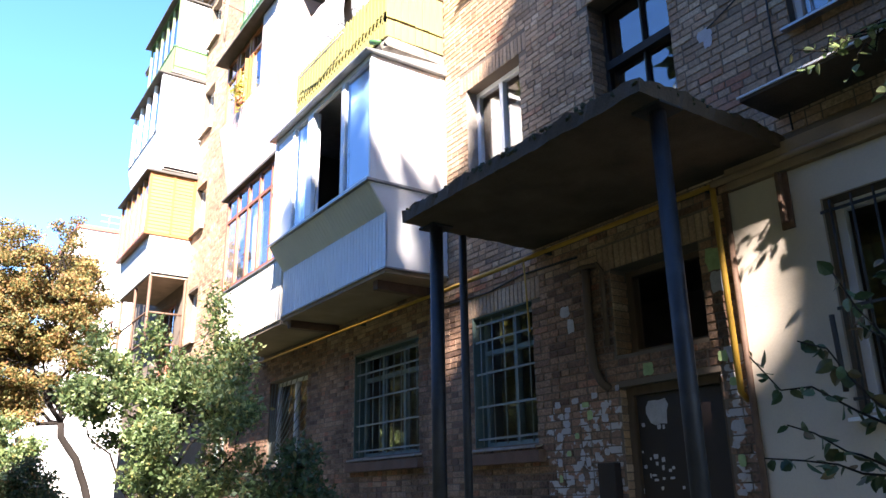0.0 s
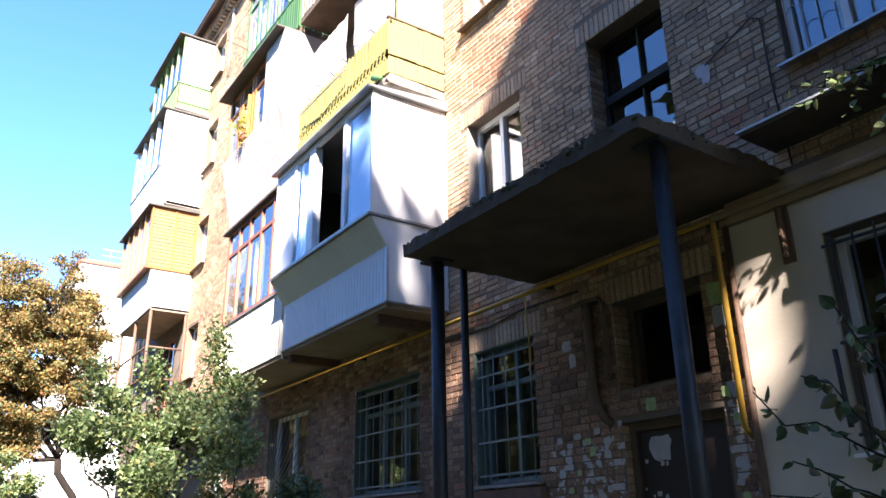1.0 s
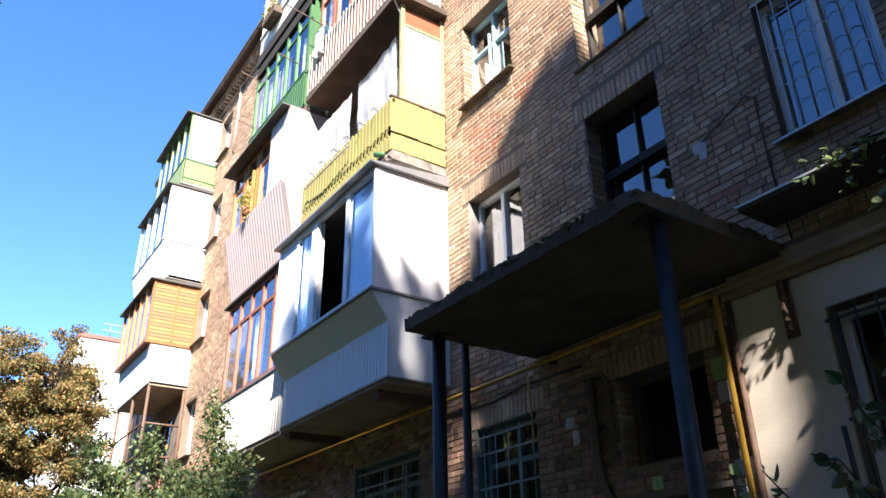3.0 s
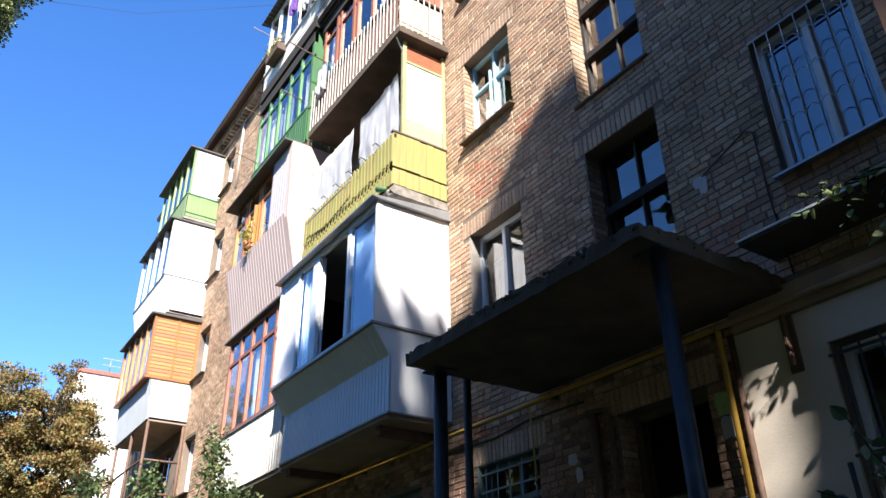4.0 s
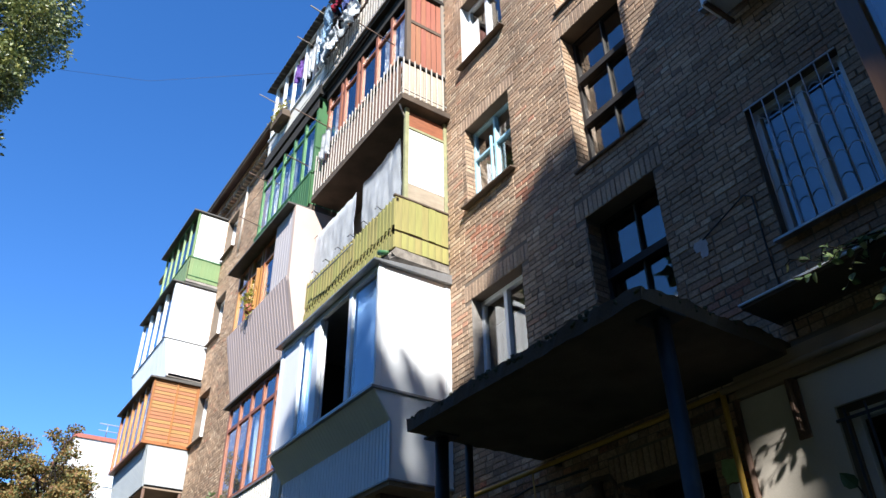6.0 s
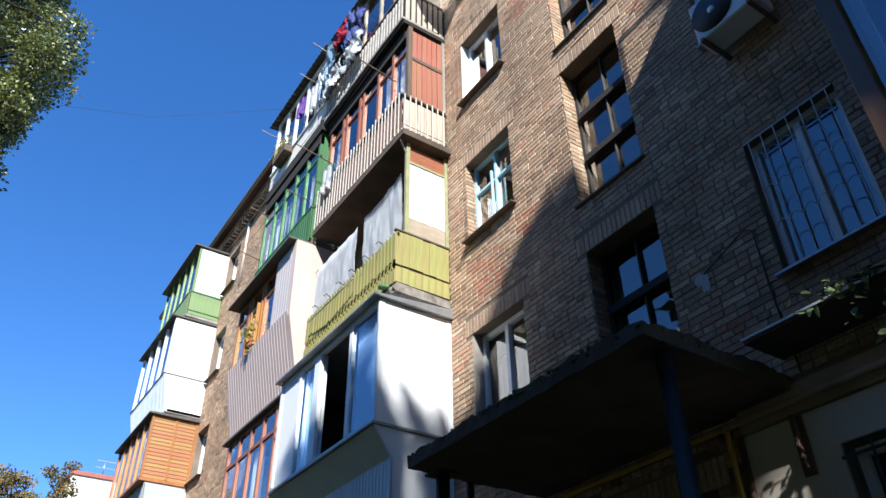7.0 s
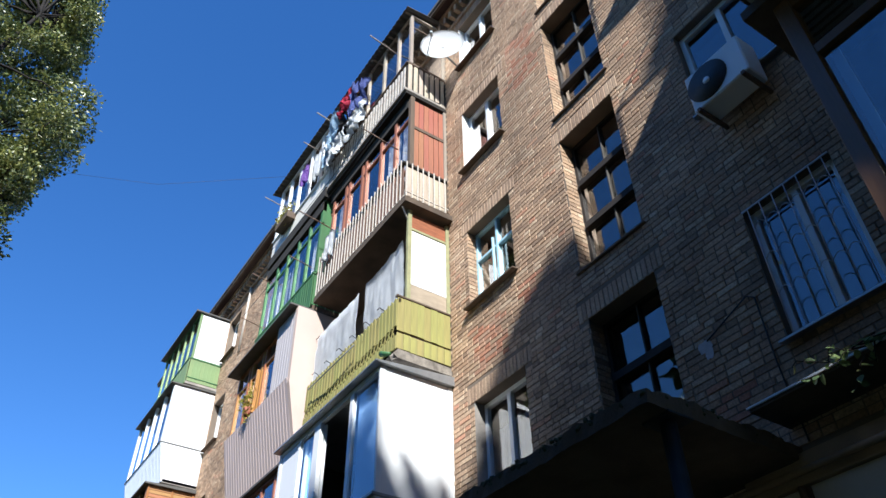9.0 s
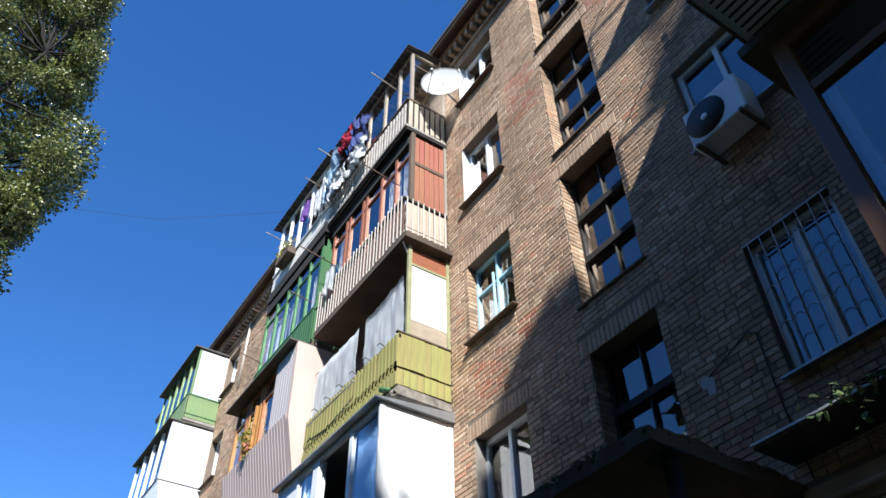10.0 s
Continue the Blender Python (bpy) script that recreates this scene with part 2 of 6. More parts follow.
def part(name, bm, material, parent=None, label="", smooth=False):
    me = bpy.data.meshes.new(name)
    bmesh.ops.recalc_face_normals(bm, faces=bm.faces)
    bm.to_mesh(me)
    bm.free()
    me.materials.append(material)
    if smooth:
        me.shade_smooth()
    ob = new(name, me)
    if parent:
        ob.parent = parent
        ob.matrix_parent_inverse = Matrix.Translation(-ORIGIN.get(parent, Vector()))
    if label:
        ob["label"] = label
    return ob


def again(ob, m):
    """The same mesh once more under the same parent, moved by m."""
    c = ob.copy()
    scene.collection.objects.link(c)
    c.matrix_basis = m @ ob.matrix_basis
    return c


def cube(bm, x0, x1, y0, y1, z0, z1):
    v = [bm.verts.new((x, y, z)) for x in (x0, x1) for y in (y0, y1) for z in (z0, z1)]
    for f in ((0, 1, 3, 2), (4, 6, 7, 5), (0, 4, 5, 1), (2, 3, 7, 6), (0, 2, 6, 4), (1, 5, 7, 3)):
        bm.faces.new([v[i] for i in f])


APART = ("parapet_side", "top_rail", "low_rail", "transom", "rafter", "corner_post", "side_frame", "rail", "header", "backing", "side_batten", "cladding", "parapet", "panel_joint", "rail_bar", "slot", "slid_sash", "ledge_trim")


def boxes(name, dims, material, parent=None, label="", bevel=0.004):
    if name in APART and len(dims) > 1:
        return [boxes(name, [d], material, parent, label, bevel) for d in dims][0]
    bm = bmesh.new()
    for d in dims:
        cube(bm, *d)
    if bevel:
        bmesh.ops.bevel(bm, geom=bm.edges[:], offset=bevel, segments=1, affect="EDGES")
    return part(name, bm, material, parent, label)


def tube(bm, pts, radii, sides=8):
    rings = []
    for i, p in enumerate(pts):
        p = Vector(p)
        d = (Vector(pts[min(i + 1, len(pts) - 1)]) - Vector(pts[max(i - 1, 0)])).normalized()
        a = d.orthogonal().normalized() if not rings else (ref - d * ref.dot(d)).normalized()
        ref = a
        b = d.cross(a)
        r = radii[i] if isinstance(radii, (list, tuple)) else radii
        rings.append([bm.verts.new(p + (a * math.cos(k * 2 * math.pi / sides) + b * math.sin(k * 2 * math.pi / sides)) * r) for k in range(sides)])
    for r0, r1 in zip(rings, rings[1:]):
        for k in range(sides):
            bm.faces.new((r0[k], r0[(k + 1) % sides], r1[(k + 1) % sides], r1[k]))
    bm.faces.new(rings[0][::-1])
    bm.faces.new(rings[-1])


def pipe(name, pts, radii, material, parent=None, label="", sides=10):
    bm = bmesh.new()
    tube(bm, pts, radii, sides)
    return part(name, bm, material, parent, label, smooth=True)


def sheet(name, low0, low1, top0, top1, material, parent=None, label="", pitch=0.1, depth=0.012, out=(0, -1, 0)):
    """Profiled metal sheet between a lower and an upper edge, ribs running up."""
    low0, low1, top0, top1, out = (Vector(p) for p in (low0, low1, top0, top1, out))
    n = max(2, round((low1 - low0).length / pitch))
    bm = bmesh.new()
    rows = []
    for i in range(n):
        for u, h in ((0, 0), (0.16, 0), (0.24, 1), (0.92, 1)):
            k = (i + u) / n
            rows.append((low0.lerp(low1, k) + out * depth * h, top0.lerp(top1, k) + out * depth * h))
    rows.append((low1, top1))
    vs = [(bm.verts.new(a), bm.verts.new(b)) for a, b in rows]
    back = [(bm.verts.new(a - out * 0.02), bm.verts.new(b - out * 0.02)) for a, b in ((low0, top0), (low1, top1))]
    for p, q in zip(vs, vs[1:]):
        bm.faces.new((p[0], q[0], q[1], p[1]))
    bm.faces.new((back[0][0], back[0][1], back[1][1], back[1][0]))
    bm.faces.new((vs[0][0], vs[0][1], back[0][1], back[0][0]))
    bm.faces.new((vs[-1][0], back[1][0], back[1][1], vs[-1][1]))
    bm.faces.new([p[1] for p in vs] + [back[1][1], back[0][1]])
    bm.faces.new([p[0] for p in vs][::-1] + [back[0][0], back[1][0]])
    return part(name, bm, material, parent, label)


def prism(name, outline, axis, a, b, material, parent=None, label="", bevel=0.004):
    """Outline of (u, v) pulled along an axis: x takes (y, z), y takes (x, z), z takes (x, y)."""
    put = {"x": lambda w, u, v: (w, u, v), "y": lambda w, u, v: (u, w, v), "z": lambda w, u, v: (u, v, w)}[axis]
    bm = bmesh.new()
    lo = [bm.verts.new(put(a, u, v)) for u, v in outline]
    hi = [bm.verts.new(put(b, u, v)) for u, v in outline]
    bm.faces.new(lo)
    bm.faces.new(hi[::-1])
    for i in range(len(lo)):
        j = (i + 1) % len(lo)
        bm.faces.new((lo[i], hi[i], hi[j], lo[j]))
    if bevel:
        bmesh.ops.recalc_face_normals(bm, faces=bm.faces)
        bmesh.ops.bevel(bm, geom=bm.edges[:], offset=bevel, segments=1, affect="EDGES")
    return part(name, bm, material, parent, label)


def pane(name, x0, x1, y, z0, z1, parent, material=None):
    ob = boxes(name, [(x0, x1, y, y + 0.006, z0, z1)], material or GLASS, parent, bevel=0)
    ob.visible_shadow = False
    return ob


def pane_x(name, x, y0, y1, z0, z1, parent, material=None):
    ob = boxes(name, [(x - 0.006, x, y0, y1, z0, z1)], material or GLASS, parent, bevel=0)
    ob.visible_shadow = False
    return ob


def drape(name, x0, x1, y, z0, z1, material, parent, label="", fold=0.03, n=None, dip=0.0, fold_n=6.0, slant=0.0, crumple=0.0):
    """Hanging cloth with folds, facing the street."""
    n = n or max(8, int((x1 - x0) / 0.03))
    bm = bmesh.new()
    rows = []
    rng = random.Random(int(abs(x0 * 1000) + z0 * 77))
    ph = rng.uniform(0, 6)
    for j in range(9):
        v = j / 8
        row = []
        for i in range(n + 1):
            u = i / n
            yy = y - fold * (1 + math.sin(u * fold_n * 6.28 + ph + v * 1.2) * (0.5 + 0.5 * v) + 0.5 * math.sin(u * 23 + v * 3))
            top = z1 - slant * (1 - u)
            yy -= crumple * (noise.noise((x0 * 3 + u * 5, v * 3, z0)) + 0.5 * noise.noise((x0 + u * 13, v * 7, z0)))
            row.append(bm.verts.new((x0 + (x1 - x0) * u + crumple * 0.6 * noise.noise((u * 4, v * 4, x0)), yy, top + (z0 - top) * v - dip * v * math.sin(u * 3.14 * 2 + ph) - 0.02 * math.sin(u * 9 + ph))))
        rows.append(row)
    for a, b in zip(rows, rows[1:]):
        for i in range(n):
            bm.faces.new((a[i], a[i + 1], b[i + 1], b[i]))
    bmesh.ops.solidify(bm, geom=bm.faces[:], thickness=0.006)
    return part(name, bm, material, parent, label, smooth=True)


def fence(name, parent, xs, y0, y1, z0, z1, w, material, tip=0.0, seed=1, ragged=0.0, lean=0.0):
    """A row of boards along x that share one mesh; each stands as its own piece."""
    first = None
    rng = random.Random(seed)
    for x in xs:
        if first is None:
            if tip:
                first = prism(name, [(x - w / 2, z0), (x + w / 2, z0), (x + w / 2, z1 - tip), (x, z1), (x - w / 2, z1 - tip)], "y", y0, y1, material, parent, bevel=0)
            else:
                first = boxes(name, [(x - w / 2, x + w / 2, y0, y1, z0, z1)], material, parent, bevel=0.003)
            x_first = x
            continue
        again(first, Matrix.Translation((x - x_first, rng.uniform(-0.004, 0.004), rng.uniform(-ragged, ragged))))


def fence_y(name, parent, ys, x0, x1, z0, z1, w, material, seed=1, ragged=0.0):
    first = None
    rng = random.Random(seed)
    for y in ys:
        if first is None:
            first = boxes(name, [(x0, x1, y - w / 2, y + w / 2, z0, z1)], material, parent, bevel=0.003)
            y_first = y
            continue
        again(first, Matrix.Translation((rng.uniform(-0.004, 0.004), y - y_first, rng.uniform(-ragged, ragged))))


def spread(a, b, step):
    n = max(1, round((b - a) / step))
    return [a + (b - a) * (i + 0.5) / n for i in range(n)]

# ---- ground and the building's shell ----
bm = bmesh.new()
vs = [bm.verts.new(p) for p in ((-900, -900, 0), (900, -900, 0), (900, 900, 0), (-900, 900, 0))]
bm.faces.new(vs)
tagged(part("ground", bm, mat("trodden_earth", (0.055, 0.065, 0.03), 0.95, 0.3, 0.7, 0.5, stain=0.5, stain_col=(0.07, 0.1, 0.03))), "bare earth with worn grass", "ground", kind="structure")

WEST, EAST, TOP = -26.0, 4.0, 16.35
KITCHEN, STAIR, EASTWIN = (-7.37, -6.27), (-5.08, -4.03), (-2.86, -1.9)
OPENINGS = [
    (*KITCHEN, 2.07, 3.61), (*KITCHEN, 5.27, 6.74), (*KITCHEN, 8.32, 9.83), (*KITCHEN, 11.24, 12.78), (*KITCHEN, 14.2, 15.58),
    (*STAIR, 4.5, 6.74), (*STAIR, 7.46, 9.82), (*STAIR, 10.36, 12.72), (*STAIR, 13.2, 15.5),
    (-5.08, -3.95, 0.3, 2.5), (-5.08, -4.02, 2.8, 3.66),
    (-10.4, -8.6, 2.1, 3.61), (-13.8, -12.13, 2.1, 3.62),
    (-2.86, -1.4, 2.05, 3.66), (*EASTWIN, 5.19, 6.68), (-2.92, -1.75, 8.2, 9.72), (*EASTWIN, 11.2, 12.7),
    (-10.1, -8.4, 4.6, 6.8), (-10.3, -8.6, 7.7, 9.8), (-10.3, -8.6, 10.7, 12.8), (-10.3, -8.6, 13.7, 15.7),
    (-13.6, -12.0, 4.6, 6.8), (-13.6, -12.0, 7.7, 9.8), (-13.6, -12.0, 10.7, 12.8), (-13.6, -12.0, 13.7, 15.7),
    (-19.85, -18.95, 8.3, 9.65), (-19.85, -18.95, 11.2, 12.6), (-19.85, -18.95, 14.1, 15.45), (-19.85, -18.95, 5.3, 6.7),
    (-22.6, -20.9, 4.6, 6.8), (-17.3, -16.2, 2.1, 3.6),
]


def holed_wall(name, x0, x1, z0, z1, y0, y1, holes, material):
    xs = sorted({x0, x1, *(min(max(v, x0), x1) for h in holes for v in h[:2])})
    bm = bmesh.new()
    for a, b in zip(xs, xs[1:]):
        cuts = sorted((h[2], h[3]) for h in holes if h[0] < (a + b) / 2 < h[1])
        z = z0
        for lo, hi in cuts + [(z1, z1)]:
            if min(lo, z1) - z > 1e-4:
                cube(bm, a, b, y0, y1, z, min(lo, z1))
            z = max(z, hi)
    bmesh.ops.remove_doubles(bm, verts=bm.verts, dist=1e-5)
    return part(name, bm, material)


facade = tagged(holed_wall("wall_front", WEST, EAST, 0, TOP, 0, 0.42, OPENINGS, MORTAR), "weathered brown brick facade of a five-storey block", "wall", kind="structure")
tagged(boxes("wall_back", [(WEST, EAST, 9.0, 9.4, 0, TOP)], MORTAR, bevel=0), "brick back wall of the block", "wall", kind="structure")
tagged(boxes("wall_west", [(WEST, WEST + 0.4, 0.42, 9.0, 0, TOP)], MORTAR, bevel=0), "brick end wall of the block", "wall", kind="structure")
tagged(boxes("wall_east", [(EAST - 0.4, EAST, 0.42, 9.0, 0, TOP)], MORTAR, bevel=0), "brick end wall of the block", "wall", kind="structure")
# added inner wall and floors stop light leaks; their dark tint keeps rooms unlit
tagged(boxes("wall_inner", [(WEST + 0.4, EAST - 0.4, 3.2, 3.35, 0, TOP)], DARKROOM, bevel=0), "added inner wall tinted dark for unlit rooms", "wall", kind="structure")
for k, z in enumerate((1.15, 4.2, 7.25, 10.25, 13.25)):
    tagged(boxes("floor_%d" % (k + 1), [(WEST + 0.4, EAST - 0.4, 0.42, 3.2, z, z + 0.2)], DARKROOM, bevel=0), "added floor slab tinted dark for unlit rooms", "floor", kind="structure")
roof = tagged(boxes("roof", [(WEST - 0.3, EAST + 0.3, -0.45, 9.6, TOP, TOP + 0.1)], ROOF, bevel=0.01), "dark sheet-metal roof with overhanging eave", "roof", kind="structure")
boxes("eave_board", [(WEST - 0.3, EAST + 0.3, -0.42, -0.36, TOP - 0.07, TOP)], DARKWOOD, roof, bevel=0)

boxes("soffit_board", [(WEST - 0.28, EAST + 0.28, -0.355, -0.205, TOP - 0.03, TOP - 0.002)], mat("dark_red_brown_eave", (0.05, 0.022, 0.016), 0.8, 0.3, 5, 0.3), roof, "dark red-brown eave boards", bevel=0)

# brick cornice with dentils
cornice = tagged(boxes("cornice", [(WEST, EAST, -0.06, 0, 15.82, 15.92), (WEST, EAST, -0.1, 0, 16.17, 16.25), (WEST, EAST, -0.2, 0, 16.25, TOP)], BRICK, bevel=0.004), "corbelled brick cornice with dentils", "cornice", kind="structure")
dentil = None
for x in [EAST - 0.2 - 0.2 * i for i in range(145)]:
    if dentil is None:
        dentil, x_d = boxes("dentil", [(x - 0.042, x + 0.042, -0.2, 0, 15.95, 16.17)], BRICK, cornice, bevel=0.004), x
    else:
        again(dentil, Matrix.Translation((x - x_d, 0, 0)))

# plastered ground floor beside the entrance
plaster = tagged(holed_wall("wall_plaster", -3.64, EAST, 0, 3.97, -0.03, 0, OPENINGS, PLASTER), "beige plastered ground-floor wall", "wall", kind="structure")
tagged(boxes("trim_band", [(-3.62, EAST, -0.07, 0, 3.98, 4.22)], BEIGE), "tan painted band above the plaster", "trim", kind="structure")
visor = thing("visor", (-2.0, 0, 4.48), "thin dark visor with white metal flashing", "canopy")
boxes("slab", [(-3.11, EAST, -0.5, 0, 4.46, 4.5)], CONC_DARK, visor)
boxes("flashing", [(-3.125, EAST, -0.515, -0.5, 4.488, 4.508), (-3.125, -3.112, -0.5, 0, 4.488, 4.508)], WHITE, visor, "white metal edge", bevel=0.002)


# ---- windows in the facade ----
def window(no, o, material, label, depth=0.16, bars=(), cross=(), sill=ZINC, w=0.06, glass=None, sill_out=0.11, wt=None, wm=None, bar_mat=None):
    """A framed window in an opening: upright bars at shares of the width, (share of height, from, to) crossbars."""
    x0, x1, z0, z1 = o
    win = thing("window_%d" % no, ((x0 + x1) / 2, depth, z0), label, "window", kind="structure")
    y0, y1 = depth, depth + 0.07
    fr = boxes("window_frame", [(x0, x0 + w, y0, y1, z0, z1), (x1 - w, x1, y0, y1, z0, z1), (x0 + w, x1 - w, y0, y1, z0, z0 + w), (x0 + w, x1 - w, y0, y1, z1 - w, z1)], material, win)
    cells = [x0 + w] + [x0 + (x1 - x0) * b for b in bars] + [x1 - w]
    for b in bars:
        c = x0 + (x1 - x0) * b
        boxes("mullion", [(c - (wm or w) / 2, c + (wm or w) / 2, y0 - 0.01, y1, z0 + w, z1 - w)], bar_mat or material, win)
    for h, a, b in cross:
        c = z0 + (z1 - z0) * h
        boxes("transom", [(x0 + w + (x1 - x0 - 2 * w) * a, x0 + w + (x1 - x0 - 2 * w) * b, y0 - (0.05 if wt else 0.006), y1 - 0.01, c - (wt or w) / 2, c + (wt or w) / 2)], material, win)
    for a, b in zip(cells, cells[1:]):
        pane("pane", a, b, y0 + 0.04, z0 + w, z1 - w, win, glass)
    if sill:
        prism("window_sill", [(depth, z0 + 0.005), (-sill_out, z0 - 0.03), (-sill_out, z0 - 0.055), (depth, z0 - 0.02)], "x", x0 - 0.04, x1 + 0.06, sill, win, "sheet-metal sill", bevel=0.002)
    return win


W_K2 = window(1, OPENINGS[1], WHITE, "white plastic kitchen window", bars=(0.5,), w=0.07)
drape("curtain", -7.28, -6.4, 0.36, 5.34, 6.4, CLOTH, W_K2, "white curtain", fold=0.02)
W_K3 = window(2, OPENINGS[2], BLUE_FRAME, "light blue wooden kitchen window", bars=(0.5,), cross=((0.62, 0, 1),), sill=DARKWOOD, w=0.05)
boxes("opened_sash", [(-6.84, -6.81, 0.06, 0.1, 8.4, 9.36)], BLUE_FRAME, W_K3, "narrow casement standing ajar")
W_K4 = window(3, OPENINGS[3], WHITE, "white plastic kitchen window with dark sill", bars=(0.5,), sill=DARKWOOD, w=0.08)
W_K5 = window(4, OPENINGS[4], WHITE, "white plastic top-floor kitchen window", bars=(0.5,), sill=DARKWOOD, w=0.08)
for no, o in ((5, OPENINGS[5]), (6, OPENINGS[6]), (7, OPENINGS[7]), (8, OPENINGS[8])):
    window(no, o, GREYFRAME, "tall stairwell window with peeling brown frame", bars=(0.52,), cross=((0.34, 0, 1), (0.66, 0, 1)), sill=DARKWOOD, depth=0.22, w=0.05, sill_out=0.05, wt=0.1, wm=0.024, bar_mat=STAIRBAR)
for w_, o in ((W_K4, OPENINGS[3]), (W_K5, OPENINGS[4])):
    boxes("reveal", [(o[0], o[0] + 0.012, 0.0, 0.16, o[2], o[3])], WHITE_PANEL, w_, "white plastered reveal", bevel=0)
for w_, o in ((W_K2, OPENINGS[1]),):
    boxes("reveal", [(o[0], o[0] + 0.012, 0.0, 0.16, o[2], o[3])], CONC, w_, "grey rendered reveal", bevel=0)
W_G2 = window(9, OPENINGS[0], TURQ, "barred ground-floor window with grey-green frame", bars=(0.55,), cross=((0.72, 0, 1),), sill=CONC)
W_G1 = window(10, OPENINGS[11], TURQ, "wide barred ground-floor window", bars=(0.33, 0.66), cross=((0.75, 0, 1),), sill=CONC)
W_G0 = window(11, OPENINGS[12], WHITE, "ground-floor window with pale sunray grille", bars=(0.5,), sill=CONC)
W_PL = window(12, OPENINGS[13], WHITE, "white plastic window in the plastered wall", bars=(0.5,), sill=WHITE, w=0.07)
W_E2 = window(13, OPENINGS[14], WHITE, "white plastic window behind a curved grille", bars=(0.52,), sill=ZINC, w=0.07, depth=0.1, glass=BLUEGLASS)
W_E3 = window(14, OPENINGS[15], WHITE, "white plastic window above an air conditioner", bars=(0.5,), sill=ZINC, w=0.07, depth=0.1, glass=BLUEGLASS)
window(15, OPENINGS[16], WHITE, "white plastic window", bars=(0.5,), w=0.07)
for k in range(4):
    window(16 + k, OPENINGS[25 + k], WHITE, "white plastic window beside the far balconies", bars=(0.5,), sill=DARKWOOD, w=0.07)
window(20, OPENINGS[30], TURQ, "ground-floor window with grey-green frame", bars=(0.5,), sill=CONC)
for k in range(8):
    x0, x1, z0, z1 = OPENINGS[17 + k]
    window(21 + k, OPENINGS[17 + k], BROWN if k % 2 else WHITE, "balcony window and door", bars=(0.4, 0.7), sill=None, depth=0.12)
window(29, OPENINGS[29], BROWN, "balcony window and door", bars=(0.4, 0.7), sill=None, depth=0.12)
for n, o in ((W_G2, OPENINGS[0]), (W_G1, OPENINGS[11]), (W_G0, OPENINGS[12])):
    boxes("stone_sill", [(o[0] - 0.1, o[1] + 0.1, -0.1, 0.1, o[2] - 0.2, o[2] - 0.075)], SILLBROWN, n, "brown painted sill band")


JAMB = mat("grey_green_jamb_paint", (0.085, 0.13, 0.115), 0.7, 0.25, 7, 0.25, stain=0.3)
for n, o in ((W_G2, OPENINGS[0]), (W_G1, OPENINGS[11])):
    boxes("reveal", [(o[0], o[0] + 0.014, -0.012, 0.16, o[2], o[3])], JAMB, n, "grey-green painted reveal", bevel=0)
    boxes("reveal", [(o[0] + 0.014, o[1], 0.0, 0.16, o[3] - 0.014, o[3])], JAMB, n, "grey-green painted reveal", bevel=0)


def bars_grille(name, o, y, label, ups, levels, material, r=0.009):
    x0, x1, z0, z1 = o
    g = thing(name, ((x0 + x1) / 2, y, z0), label, "window grille", "window grilles")
    b0 = None
    for x in ups:
        if b0 is None:
            b0, xb = pipe("bar", [(x, y, z0 + 0.02), (x, y, z1 - 0.04)], r, material, g, sides=6), x
        else:
            again(b0, Matrix.Translation((x - xb, 0, 0)))
    for z in levels:
        boxes("crossbar", [(x0, x1, y - 0.006, y + 0.006, z - 0.012, z + 0.012)], material, g, bevel=0.002)
    return g


PALE_IRON = mat("pale_painted_iron", (0.21, 0.235, 0.22), 0.6, 0.25, 20, 0.1)
for o, n in ((OPENINGS[0], 5), (OPENINGS[11], 9)):
    g = bars_grille("window_grille", o, 0.03, "pale painted iron window grille with crossed tops", spread(o[0], o[1], (o[1] - o[0]) / n), [o[2] + h * (o[3] - o[2]) for h in (0.06, 0.3, 0.55, 0.8, 0.93)], PALE_IRON, 0.007)
o = OPENINGS[12]
g = thing("window_grille", ((o[0] + o[1]) / 2, 0.03, o[2]), "pale iron grille with fanned sunrays", "window grille", "window grilles")
for k in range(15):
    a = math.pi * k / 28
    L = 1.6
    ex, ez = min(L * math.cos(a), o[1] - o[0] - 0.05), min(L * math.sin(a), 1.45)
    f = min((o[1] - o[0] - 0.05) / max(math.cos(a), 1e-3), 1.45 / max(math.sin(a), 1e-3))
    pipe("bar", [(o[0] + 0.03, 0.03, o[2] + 0.03), (o[0] + 0.03 + f * math.cos(a), 0.03, o[2] + 0.03 + f * math.sin(a))], 0.008, PALE_IRON, g, sides=6)
o = OPENINGS[14]
WHITE_IRON = mat("white_painted_iron", (0.5, 0.5, 0.52), 0.5, 0.15, 20, 0.1)
g = thing("window_grille", (-2.4, -0.02, o[2]), "thin iron grille with wavy arches", "window grille", "window grilles")
xs = spread(o[0], o[1], 0.137)
for x in xs:
    pipe("bar", [(x, -0.02, o[2] + 0.01), (x, -0.02, o[3] - 0.02)], 0.006, WHITE_IRON, g, sides=6)
for k, z in enumerate((5.62, 6.02, 6.4)):
    for j in range(len(xs) - 1):
        pts = [(xs[j] + (xs[j + 1] - xs[j]) * u / 6, -0.02, z + 0.06 * math.sin(math.pi * u / 6)) for u in range(7)]
        pipe("arch", pts, 0.005, WHITE_IRON, g, sides=5)
for z in (o[2] + 0.01, o[3] - 0.02):
    boxes("crossbar", [(o[0], o[1], -0.027, -0.013, z - 0.01, z + 0.01)], WHITE_IRON, g, bevel=0.002)
o = OPENINGS[13]
bars_grille("window_grille", o, -0.06, "black iron window grille", spread(o[0], o[1], 0.16), [o[2] + 0.1, o[2] + 0.75, o[3] - 0.12], IRON, 0.01)
